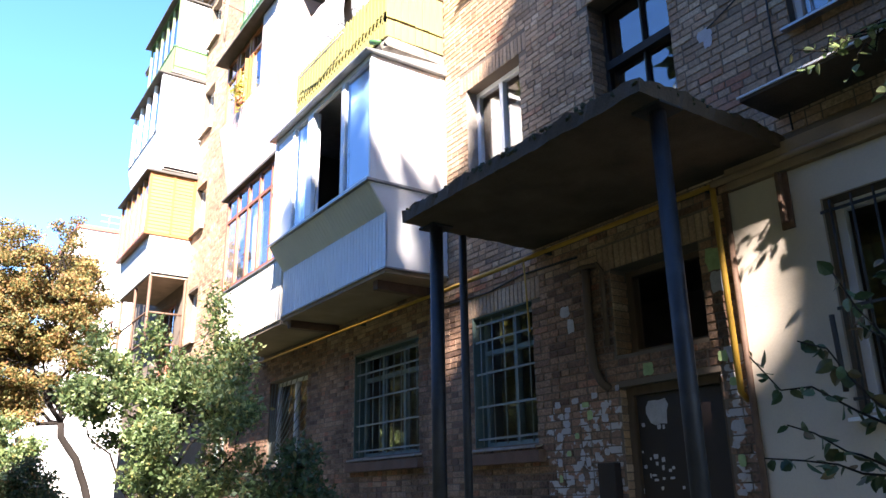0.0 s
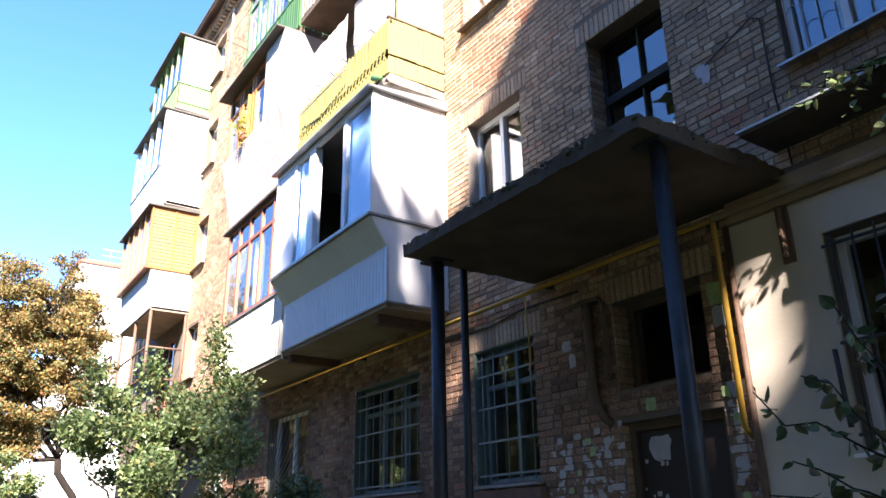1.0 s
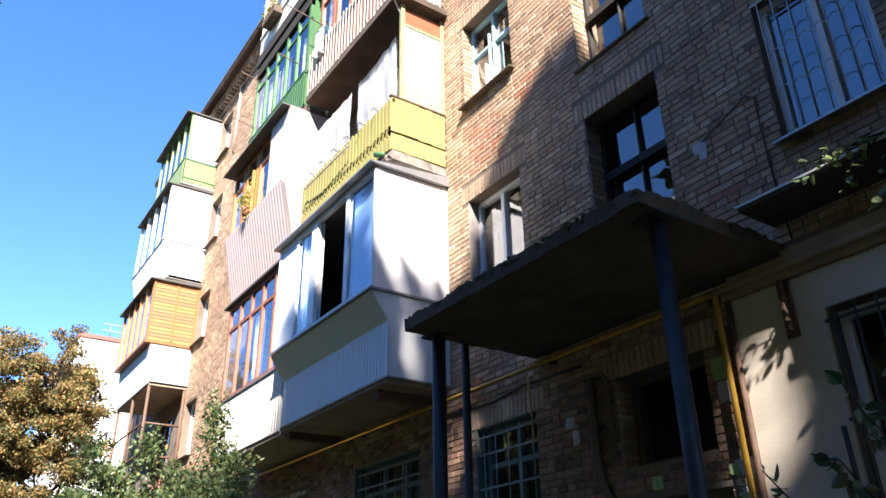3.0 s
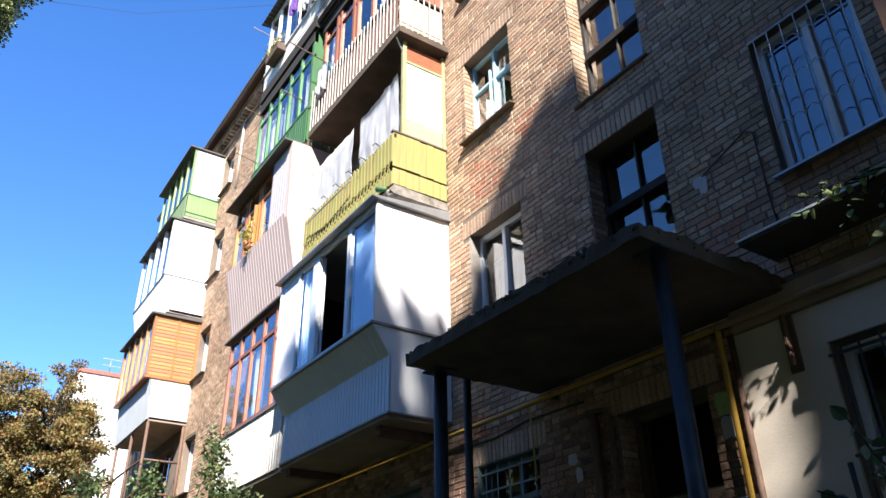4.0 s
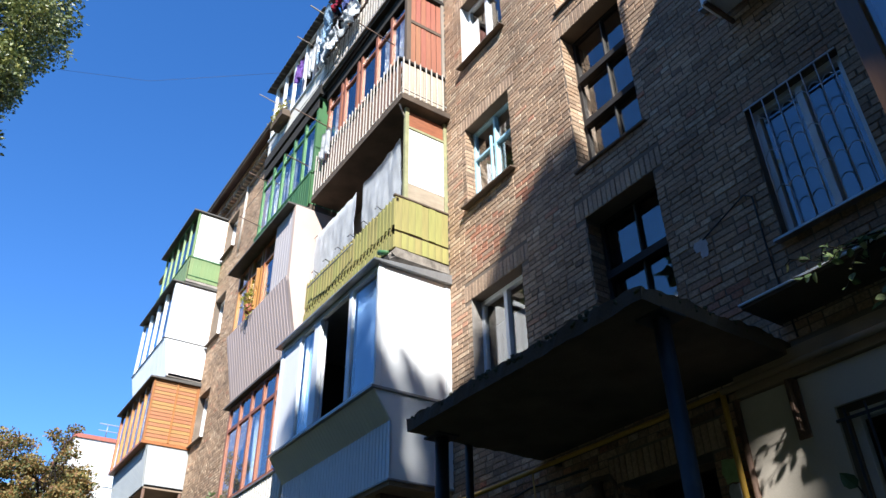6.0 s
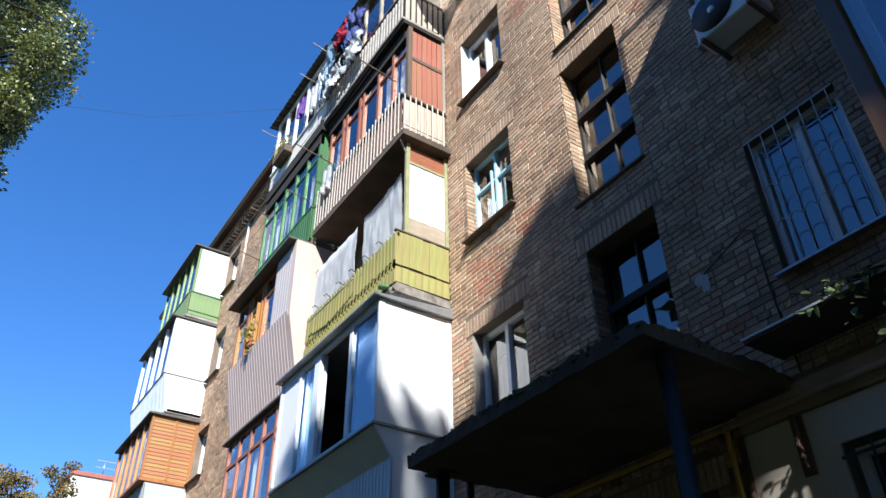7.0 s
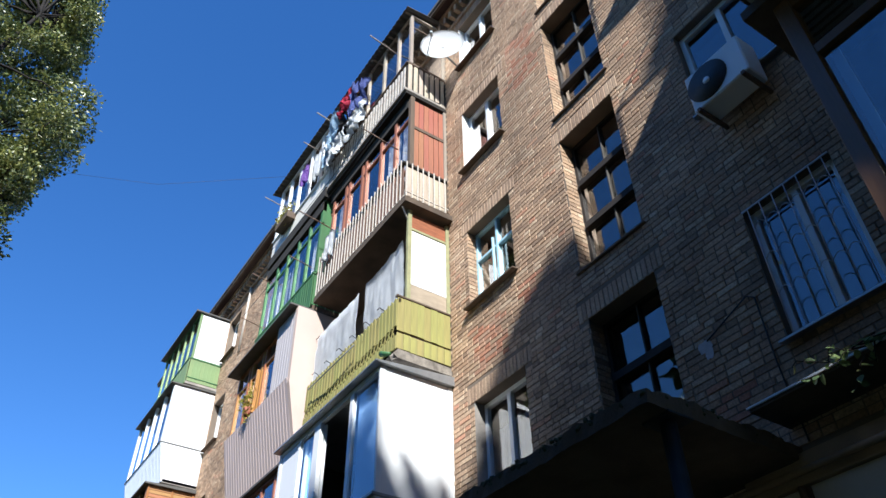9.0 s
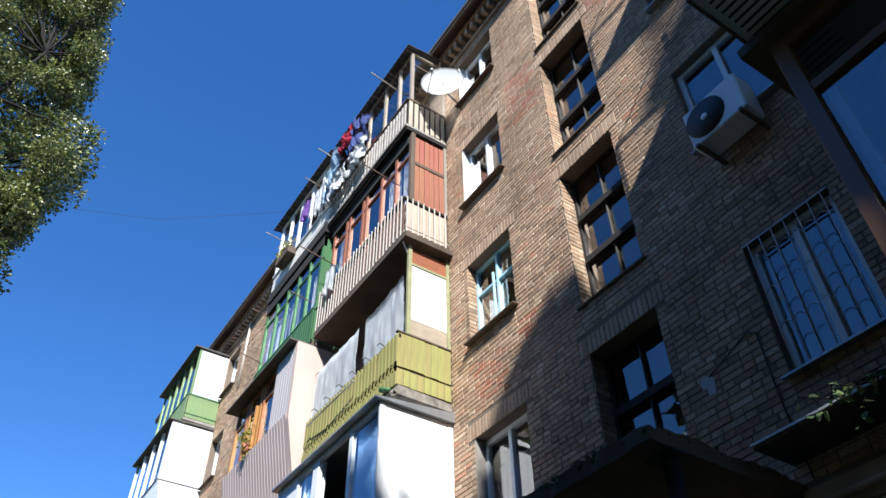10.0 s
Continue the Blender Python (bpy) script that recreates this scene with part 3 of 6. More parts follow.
pipe("bracket_bar", [(-2.87, -0.12, 2.2), (-2.88, -0.12, 2.75)], 0.02, IRON, W_PL)

# ---- entrance: door, transom, canopy ----
door = thing("door_1", (-4.5, 0.1, 0.3), "dark steel entrance door with torn notices", "door", kind="structure")
boxes("door_frame", [(-5.08, -5.0, 0.08, 0.2, 0.3, 2.5), (-4.03, -3.95, 0.08, 0.2, 0.3, 2.5), (-5.0, -4.03, 0.08, 0.2, 2.42, 2.5)], DARKWOOD, door)
leaf = boxes("door_leaf", [(-4.998, -4.032, 0.12, 0.17, 0.31, 2.418)], DOORMAT, door)
pipe("door_handle", [(-4.9, 0.1, 1.2), (-4.9, 0.07, 1.22), (-4.9, 0.07, 1.42), (-4.9, 0.1, 1.44)], 0.012, ZINC, leaf)
rng = random.Random(5)


def scrap(name, x, y, z, w, h, material, parent, seed):
    """A torn sheet of paper, lying flat on what it is stuck to."""
    r = random.Random(seed)
    bm = bmesh.new()
    n = 14
    ring = []
    for i in range(n):
        a = 2 * math.pi * i / n
        k = 1 / max(abs(math.cos(a)), abs(math.sin(a)))
        k = min(k, 1.25) * r.uniform(0.78, 1.02)
        ring.append((x + w / 2 * k * math.cos(a), z + h / 2 * k * math.sin(a)))
    f = [bm.verts.new((u, y, v)) for u, v in ring]
    b = [bm.verts.new((u, y + 0.002, v)) for u, v in ring]
    bm.faces.new(f)
    bm.faces.new(b[::-1])
    for i in range(n):
        bm.faces.new((f[i], b[i], b[(i + 1) % n], f[(i + 1) % n]))
    return part(name, bm, material, parent)


scrap("paper_notice", -4.76, 0.115, 2.25, 0.27, 0.24, PAPER, leaf, 1)
for k in range(26):
    scrap("paper_scrap", -4.85 + rng.gauss(0, 0.14), 0.116, 1.75 + rng.gauss(0, 0.16), rng.uniform(0.02, 0.06), rng.uniform(0.02, 0.05), PAPER, leaf, 10 + k)
tr = thing("transom_window", (-4.55, 0.25, 2.8), "dark unglazed opening above the entrance door", "window")
boxes("window_frame", [(-5.08, -5.0, 0.22, 0.3, 2.8, 3.66), (-4.1, -4.02, 0.22, 0.3, 2.8, 3.66), (-5.0, -4.1, 0.22, 0.3, 2.8, 2.87), (-5.0, -4.1, 0.22, 0.3, 3.6, 3.66)], DARKWOOD, tr)
boxes("bar", [(-4.58, -4.53, 0.24, 0.28, 2.87, 3.6)], DARKWOOD, tr)

canopy = thing("entrance_canopy", (-4.6, -0.9, 4.17), "crumbling concrete entrance canopy on steel posts", "canopy")
bm = bmesh.new()
rng = random.Random(11)
nx, ny = 40, 24
X0c, X1c, Y0c = -6.2, -3.08, -1.72
grid = {}
for lvl in (0, 1):
    for i in range(nx + 1):
        for j in range(ny + 1):
            x, y = X0c + (X1c - X0c) * i / nx, Y0c - Y0c * j / ny
            edge = i in (0, nx) or j == 0
            wob = 0.03 * noise.noise((x * 5, y * 5, lvl * 9))
            z = (4.17 + 0.012 * noise.noise((x * 2, y * 2, 3))) if lvl == 0 else 4.31 + wob + (rng.uniform(-0.025, 0.015) if edge else 0)
            if edge and lvl == 0:
                z += rng.uniform(0, 0.012)
            grid[lvl, i, j] = bm.verts.new((x + (rng.uniform(-0.012, 0.012) if edge and lvl else 0), y + (rng.uniform(-0.015, 0.015) if edge and lvl else 0), z))
for i in range(nx):
    for j in range(ny):
        for lvl in (0, 1):
            q = [grid[lvl, i, j], grid[lvl, i + 1, j], grid[lvl, i + 1, j + 1], grid[lvl, i, j + 1]]
            bm.faces.new(q)
for i in range(nx):
    for j in (0, ny):
        bm.faces.new((grid[0, i, j], grid[0, i + 1, j], grid[1, i + 1, j], grid[1, i, j]))
for j in range(ny):
    for i in (0, nx):
        bm.faces.new((grid[0, i, j], grid[0, i, j + 1], grid[1, i, j + 1], grid[1, i, j]))
part("slab", bm, CONC_DARK, canopy, "dark stained concrete slab with crumbling edge")
for x, y, r in ((-6.13, -1.36, 0.07), (-3.2, -1.4, 0.062)):
    post = pipe("post", [(x, y, 0), (x, y, 4.17)], r, BLUEPOST, canopy, "navy painted steel post", sides=16)
    boxes("head_plate", [(x - 0.13, x + 0.13, y - 0.13, y + 0.13, 4.155, 4.18)], BLUEPOST, post)
pipe("drain_post", [(-6.2, -0.98, 0), (-6.2, -0.98, 4.17)], 0.042, IRON, canopy, "thin black pipe", sides=12)
bm = bmesh.new()
for k in range(170):  # moss and crumbs along the broken edges
    if k < 130:
        x, y = rng.uniform(X0c, X1c), Y0c + abs(rng.gauss(0, 0.035))
    else:
        x, y = X1c - abs(rng.gauss(0, 0.04)), rng.uniform(Y0c, -0.2)
    r = rng.uniform(0.008, 0.024) * (1.5 if -5.2 < x < -3.6 else 1)
    m = Matrix.Translation((x, y, 4.3 + rng.uniform(-0.05, 0.02))) @ Euler((rng.uniform(0, 3), rng.uniform(0, 3), 0)).to_matrix().to_4x4() @ Matrix.Diagonal((r * 1.4, r, r * 0.7, 1))
    bmesh.ops.create_icosphere(bm, subdivisions=1, radius=1, matrix=m)
part("moss", bm, mat("moss", (0.06, 0.058, 0.028), 1, 0.5, 30, 0.8), canopy, "dry moss and crumbled concrete")["kind"] = "stuff"

# pipes on the wall
gas = thing("gas_pipe", (-8, -0.1, 4.06), "yellow gas pipe clamped along the facade", "pipe")
main = pipe("main_pipe", [(-19, -0.1, 4.06), (-3.7, -0.1, 4.06)], 0.023, YPIPE, gas)
pipe("main_pipe", [(-3.72, -0.12, 4.06), (3.5, -0.12, 4.06)], 0.028, BEIGE, gas, "tan overpainted run")
pipe("riser", [(-3.73, -0.1, 4.06), (-3.73, -0.1, 3.95), (-3.73, -0.08, 2.3), (-3.73, 0.0, 2.24)], 0.026, YPIPE, gas)
pipe("riser", [(-6.27, -0.09, 4.05), (-6.27, -0.05, 3.25)], 0.01, YPIPE, gas)
for x in [-18.5 + 2.1 * k for k in range(8)]:
    boxes("clamp", [(x - 0.015, x + 0.015, -0.1, 0.0, 4.03, 4.095)], IRON, main, bevel=0.003)
pipe("drain_riser", [(-3.655, -0.05, 0), (-3.655, -0.05, 3.97)], 0.028, RUSTIRON, gas, "rusty pipe beside it")
br = thing("wall_bracket", (-3.13, -0.05, 3.5), "rusty steel wall bracket", "bracket")
boxes("plate", [(-3.19, -3.08, -0.05, -0.03, 3.5, 3.97)], RUSTIRON, br)
boxes("rib", [(-3.15, -3.12, -0.11, -0.05, 3.55, 3.97)], RUSTIRON, br)
duct = thing("conduit", (-5.35, -0.06, 2.5), "bent grey-brown conduit beside the entrance", "pipe")
pipe("tube", [(-5.36, -0.05, 3.72), (-5.36, -0.06, 2.95), (-5.33, -0.06, 2.7), (-5.25, -0.05, 2.56), (-5.2, 0, 2.5)], 0.042, DARKWOOD, duct)
pipe("tube", [(-5.6, -0.04, 3.74), (-5.42, -0.05, 3.76), (-5.2, -0.05, 3.74), (-5.14, -0.05, 3.66), (-5.14, -0.05, 2.9)], 0.024, DARKWOOD, duct)
boxes("letter_box", [(-5.36, -5.14, -0.09, 0, 1.3, 1.82)], DOORMAT, duct)
cab = thing("cable", (-3.0, -0.02, 5.6), "thin black cable along the brickwork", "cable")
pipe("wire", [(-3.62, -0.02, 5.6), (-3.1, -0.02, 5.8), (-3.02, -0.02, 5.74), (-3.02, -0.02, 5.1), (-2.98, -0.02, 4.3)], 0.008, IRON, cab, sides=6)
pipe("wire", [(-8.0, -0.02, 3.9), (-7.0, -0.025, 3.86), (-6.4, -0.02, 3.93), (-5.5, -0.02, 3.9)], 0.012, IRON, cab, sides=6)
scrap("plaster_patch", -3.66, -0.018, 5.56, 0.17, 0.13, PAPER, cab, 77)
scrap("plaster_patch", -3.63, -0.02, 5.5, 0.1, 0.19, PAPER, cab, 78)
for k, (x, z, w, h, m) in enumerate(((-5.74, 3.36, 0.16, 0.13, PAPER), (-5.66, 3.2, 0.11, 0.16, PAPER), (-3.86, 3.45, 0.2, 0.22, PAPER_G), (-3.86, 3.25, 0.14, 0.2, PAPER), (-3.9, 2.62, 0.1, 0.1, PAPER_G), (-3.78, 2.62, 0.16, 0.14, PAPER), (-4.7, 2.62, 0.14, 0.12, PAPER_G), (-3.82, 2.4, 0.1, 0.08, PAPER_G), (-5.48, 2.28, 0.08, 0.1, PAPER_G), (-3.84, 2.05, 0.14, 0.1, PAPER), (-5.1, 2.5, 0.06, 0.06, PAPER))):
    n = scrap("notice", x, -0.019, z, w, h, m, None, 200 + k)
    tagged(n, "torn faded paper notice pasted on the bricks", "notice", "notices by the entrance")
rng = random.Random(55)
for k in range(30):  # small torn scraps on the piers on both sides of the door
    x = -5.92 + 0.13 * (k % 6) + rng.uniform(-0.02, 0.02) if k < 24 else -3.86 + rng.uniform(-0.03, 0.03)
    z = 1.62 + 0.27 * (k // 6) + rng.uniform(-0.08, 0.08) if k < 24 else 1.3 + 0.12 * (k - 24)
    n = scrap("notice", x, -0.024, z, rng.uniform(0.04, 0.11), rng.uniform(0.04, 0.1), PAPER_G if k % 7 == 0 else PAPER, None, 300 + k)
    tagged(n, "small torn paper scrap pasted on the bricks", "notice", "notices by the entrance")
ac = thing("air_conditioner", (-2.45, -0.3, 7.75), "white outdoor air-conditioner unit on a bracket", "air conditioner")
case = boxes("case", [(-2.75, -2.05, -0.42, -0.12, 7.8, 8.36)], WHITE, ac, bevel=0.015)
pipe("fan_grille", [(-2.5, -0.435, 8.08), (-2.5, -0.42, 8.08)], 0.245, IRON, case, sides=24)
pipe("fan_hub", [(-2.5, -0.445, 8.08), (-2.5, -0.43, 8.08)], 0.04, WHITE, case, sides=16)
for x in (-2.68, -2.12):
    boxes("bracket", [(x - 0.02, x + 0.02, -0.45, 0, 7.75, 7.8)], RUSTIRON, ac)

# ---- balconies: near column (A), its neighbour (B), far column (C), east column (E) ----
AX0, AX1 = -11.12, -7.88


def balcony(at, label):
    return thing("balcony", at, label, "balcony", "balconies on the facade")


# A, second storey: white glazing over a flared parapet
b = balcony((-9.5, 0, 4.2), "glazed white balcony with flared profiled-sheet parapet and an open sash")
boxes("slab", [(AX0, AX1 - 0.03, -0.93, 0, 4.2, 4.32)], SLAB_UNDER, b, "stained concrete slab")
sheet("parapet_front", (AX0, -0.94, 4.27), (AX1, -0.94, 4.27), (AX0, -0.94, 4.99), (AX1, -0.94, 4.99), WHITE_SHEET, b, "white profiled sheet", 0.085, 0.012)
sheet("parapet_flare", (AX0, -0.95, 4.99), (AX1, -0.95, 4.99), (AX0, -1.2, 5.35), (AX1, -1.2, 5.35), BOUNCE_SHEET, b, "profiled sheet tinted by ground bounce", 0.085, 0.005, (0, -0.82, -0.57))
prism("parapet_side", [(0, 4.27), (-0.935, 4.27), (-0.935, 4.99), (-1.195, 5.36), (0, 5.36)], "x", AX1 - 0.02, AX1, WHITE_PANEL, b, "flat white panel", bevel=0.002)
prism("parapet_side", [(0, 4.27), (-0.935, 4.27), (-0.935, 4.99), (-1.195, 5.36), (0, 5.36)], "x", AX0, AX0 + 0.02, WHITE_PANEL, b, bevel=0.002)
boxes("bottom_trim", [(AX0, AX1 + 0.006, -0.96, -0.93, 4.25, 4.275), (AX1 - 0.005, AX1 + 0.012, -0.93, 0, 4.25, 4.275)], ZINC, b, bevel=0.003)
boxes("ledge_trim", [(AX0, AX1 + 0.03, -1.24, -1.13, 5.362, 5.40), (AX1 - 0.03, AX1 + 0.03, -1.13, 0, 5.362, 5.40)], ZINC, b, bevel=0.004)
boxes("side_panel", [(AX1 - 0.03, AX1, -1.1, -0.09, 5.402, 7.2)], WHITE_PANEL, b, "white sandwich panel")
boxes("side_frame", [(AX1 - 0.035, AX1 + 0.008, -0.088, 0, 5.402, 7.2), (AX1 - 0.035, AX1 + 0.008, -1.19, -1.102, 5.402, 7.2)], WHITE, b)
boxes("top_rail", [(AX0, AX1 - 0.036, -1.19, -1.12, 7.12, 7.2), (AX0, AX1 - 0.036, -1.19, -1.12, 5.402, 5.46)], WHITE, b)
boxes("front_panel", [(AX0 + 0.1, -10.4, -1.18, -1.14, 5.462, 7.118)], WHITE_PANEL, b, "white sandwich panel")
for x, w in ((AX0 + 0.05, 0.09), (-10.36, 0.07), (-9.74, 0.2), (-8.66, 0.1)):
    boxes("stile", [(x - w / 2, x + w / 2, -1.195, -1.13, 5.462, 7.118)], WHITE, b)
for x0, x1 in ((-10.325, -9.84), (-8.61, AX1 - 0.05)):
    pane("pane", x0, x1, -1.165, 5.462, 7.118, b, BLUEGLASS)
slid = boxes("slid_sash", [(-9.84, -9.64, -1.11, -1.07, 5.462, 7.118), (-10.3, -10.22, -1.11, -1.07, 5.462, 7.118)], WHITE, b, "sliding sash pushed aside")
pane("slid_pane", -10.22, -9.84, -1.09, 5.5, 7.1, slid, BLUEGLASS)
prism("roof", [(0, 7.36), (-1.3, 7.235), (-1.3, 7.205), (0, 7.205)], "x", AX0 - 0.04, AX1 + 0.07, ZINC, b, "grey sheet-metal roof", bevel=0.003)
# added black sheets: the darkness inside the open balcony is put in as colour
boxes("side_lining", [(AX0 + 0.03, AX0 + 0.05, -0.9, -0.04, 4.4, 7.15)], SHADE_RAIL_BLACK, b, "black sheet standing in for the unlit inside")
boxes("back_lining", [(AX0 + 0.06, -8.0, -0.035, -0.012, 4.4, 7.15)], SHADE_RAIL_BLACK, b, "black sheet standing in for the unlit inside")
# added sheets behind the panes: the sky's reflection given as pale blue colour
boxes("blind", [(-8.6, -7.94, -1.1, -1.09, 5.47, 7.1)], PALEBLUE, b, "pale blue sheet for the sky reflected in the glass", bevel=0)
boxes("blind", [(-10.3, -9.7, -1.06, -1.05, 5.47, 7.1)], PALEBLUE, b, "pale blue sheet for the sky reflected in the glass", bevel=0)
drape("curtain", -9.45, -9.1, -0.55, 5.5, 6.0, BROWN, b, "dark cloth inside", fold=0.03)
for x in (-11.02, -8.3):
    boxes("bracket_beam", [(x - 0.06, x + 0.06, -0.85, 0, 4.08, 4.2)], RUSTIRON, b)

# A, third storey: open, yellow boards, cloth curtains
b = balcony((-9.5, 0, 7.42), "open balcony with faded yellow boards and cloth curtains")
bm = bmesh.new()
rng = random.Random(4)
outline = [(-0.02, 7.41), (-0.95, 7.41), (-0.98, 7.46), (-0.93, 7.56), (-0.02, 7.56)]
rings = []
for i in range(60):
    x = AX0 + (AX1 - AX0) * i / 59
    rings.append([bm.verts.new((x, u + rng.uniform(-0.03, 0.03), v + rng.uniform(-0.02, 0.02))) for u, v in outline])
for r0, r1 in zip(rings, rings[1:]):
    for k in range(5):
        bm.faces.new((r0[k], r0[(k + 1) % 5], r1[(k + 1) % 5], r1[k]))
bm.faces.new(rings[0])
bm.faces.new(rings[-1][::-1])
part("slab", bm, mat("broken_concrete", (0.24, 0.21, 0.175), 0.95, 0.5, 9, 0.8, stain=0.7, stain_col=(0.06, 0.05, 0.042)), b, "broken concrete edge")
boxes("top_rail", [(AX0 + 0.2, AX1, -0.94, -0.89, 8.38, 8.46), (AX1 - 0.05, AX1 + 0.014, -0.97, 0, 8.478, 8.51)], DARKWOOD, b)
boxes("low_rail", [(AX0 + 0.2, AX1 - 0.02, -0.935, -0.905, 7.7, 7.75), (AX0 + 0.2, AX1 - 0.02, -0.935, -0.905, 8.2, 8.24)], DARKWOOD, b)
fence("slat", b, spread(AX0 + 0.22, AX1, 0.105), -0.965, -0.945, 7.94, 8.45, 0.076, YELLOW, tip=0.05, seed=2, ragged=0.02)
fence("short_slat", b, spread(AX0 + 0.22, AX1, 0.105), -0.968, -0.948, 7.56, 7.79, 0.096, YELLOW, seed=3, ragged=0.012)
strips = {}
for k, x in enumerate(spread(AX0 + 0.22, AX1 - 0.06, 0.105)):
    for lean in (-1, 1):
        if lean not in strips:
            u = [(x - 0.045 * lean - 0.014, 7.775), (x - 0.045 * lean + 0.014, 7.775), (x + 0.045 * lean + 0.014, 7.96), (x + 0.045 * lean - 0.014, 7.96)]
            strips[lean] = (prism("lattice_strip", u, "y", -0.958 - 0.006 * lean, -0.95 - 0.006 * lean, YELLOW, b, bevel=0), x)
        else:
            again(strips[lean][0], Matrix.Translation((x - strips[lean][1], 0, 0)))
fence_y("side_board", b, spread(-0.95, -0.01, 0.118), AX1 - 0.018, AX1, 7.875, 8.47, 0.115, YELLOW, 5, 0.008)
fence_y("side_board", b, spread(-0.95, -0.01, 0.118), AX1 - 0.018, AX1, 7.57, 7.84, 0.113, YELLOW, 6, 0.006)
boxes("side_backing", [(AX1 - 0.045, AX1 - 0.022, -0.92, 0, 7.6, 8.4)], DARKWOOD, b)
# added sheet whose black colour gives the shade between the slats
boxes("front_backing", [(AX0 + 0.2, AX1 - 0.05, -0.9, -0.885, 7.6, 8.36)], SHADE_RAIL_BLACK, b, "black sheet darkening the gaps between slats", bevel=0)
POST_Y = mat("yellow_green_post_paint", (0.3, 0.29, 0.15), 0.65, 0.25, 12, 0.2)
boxes("corner_post", [(AX1 - 0.06, AX1, -0.8, -0.73, 8.48, 10.36)], POST_Y, b)
boxes("wall_post", [(AX1 - 0.06, AX1, -0.06, 0, 8.48, 10.36)], POST_Y, b)
boxes("side_rail", [(AX1 - 0.05, AX1 - 0.005, -0.73, -0.06, 9.93, 9.98)], POST_Y, b)
boxes("white_board", [(AX1 - 0.04, AX1 - 0.02, -0.73, -0.06, 8.82, 9.93)], WHITE_PANEL, b, "white board infill")
boxes("plywood_board", [(AX1 - 0.042, AX1 - 0.022, -0.73, -0.06, 8.48, 8.82)], PLY, b, "bare plywood infill")
boxes("brown_board", [(AX1 - 0.045, AX1 - 0.025, -0.73, -0.06, 9.98, 10.3)], RED_BOARD, b, "brown board infill")
drape("curtain", -9.2, AX1 - 0.07, -0.82, 8.3, 9.72, CLOTH, b, "sagging white cloth curtain", 0.002, dip=0.02, fold_n=3, slant=0.12, crumple=0.035)
drape("curtain", -11.0, -9.45, -0.82, 8.3, 9.6, CLOTH, b, "sagging white cloth curtain", 0.002, dip=0.02, fold_n=3, slant=0.05, crumple=0.035)
pipe("curtain_wire", [(AX0, -0.8, 9.6), (-9.4, -0.8, 9.58), (AX1 - 0.05, -0.77, 9.73)], 0.006, IRON, b, sides=5)
for k, x in enumerate(spread(AX0 + 0.4, AX1 - 0.2, 0.42)):
    pipe("line_hook", [(x, -0.9, 8.45), (x, -1.02, 8.5), (x, -1.06, 8.44)], 0.008, IRON, b, sides=5)
pipe("wash_line", [(-10.6, -1.06, 8.2), (-9.8, -1.1, 8.14), (-9.0, -1.06, 8.2)], 0.012, ZINC, b, sides=6)
pipe("bundle", [(AX1 - 0.1, -1.0, 7.5), (AX1 - 0.3, -1.02, 7.6)], [0.03, 0.045], GREEN, b, "rolled green cloth")

# divider between A and B, third storey
divider = balcony((-11.2, 0, 7.4), "pink rendered partition beside the pale sheet balcony")
prism("wall", [(0, 7.35), (-0.95, 7.35), (-1.21, 8.6), (-1.225, 10.23), (0, 10.23)], "x", -11.24, AX0 - 0.01, PINK, divider, "pale pink partition")
# A, fourth storey: rails, red-brown boards
b = balcony((-9.5, 0, 10.36), "old balcony with white rails and red-brown boards")
boxes("slab", [(AX0, AX1 + 0.13, -0.95, 0, 10.38, 10.5)], CONC_DARK, b, "dark concrete slab")
boxes("top_rail", [(AX0, AX1, -0.93, -0.87, 11.42, 11.47), (AX1 - 0.06, AX1, -0.87, 0, 11.42, 11.47)], SHADE_RAIL_BLACK, b)
boxes("low_rail", [(AX0, AX1, -0.91, -0.89, 10.6, 10.63), (AX1 - 0.03, AX1 - 0.01, -0.89, 0, 10.6, 10.63), (AX1 + 0.0, AX1 + 0.02, -0.9, 0, 10.72, 10.74)], RAILWHITE, b)
fence("baluster", b, spread(AX0, AX1, 0.115), -0.955, -0.935, 10.52, 11.5, 0.02, RAILWHITE, seed=8, ragged=0.02)
fence_y("baluster", b, spread(-0.92, -0.02, 0.115), AX1 + 0.001, AX1 + 0.02, 10.52, 11.48, 0.022, RAILWHITE, 9, 0.02)
fence("rail_board", b, spread(AX0, AX1 - 0.04, 0.17), -0.885, -0.87, 10.52, 11.4, 0.13, PINKBOARD, seed=10, ragged=0.02)
fence_y("rail_board", b, spread(-0.86, -0.01, 0.14), AX1 - 0.055, AX1 - 0.035, 10.52, 11.4, 0.132, PALEWOOD, 11, 0.01)
boxes("corner_post", [(AX1 - 0.1, AX1 - 0.01, -0.8, -0.71, 11.47, 13.4)], DARKWOOD, b)
boxes("wall_post", [(AX1 - 0.08, AX1 - 0.01, -0.06, 0, 11.47, 13.4)], GREYWOOD, b)
fence_y("side_board", b, spread(-0.71, -0.06, 0.1), AX1 - 0.05, AX1 - 0.03, 11.48, 12.48, 0.096, RUST, 12)
fence_y("side_board", b, spread(-0.71, -0.06, 0.1), AX1 - 0.05, AX1 - 0.03, 12.56, 13.3, 0.096, RUST, 13)
boxes("side_rail", [(AX1 - 0.05, AX1 - 0.015, -0.71, -0.06, 12.48, 12.56)], DARKWOOD, b)
for k, x in enumerate([-11.0, -10.45, -10.3, -9.75, -9.6, -9.0, -8.45]):
    boxes("stile", [(x - 0.04, x + 0.04, -0.8, -0.72, 11.42, 13.3)], BROWN, b)
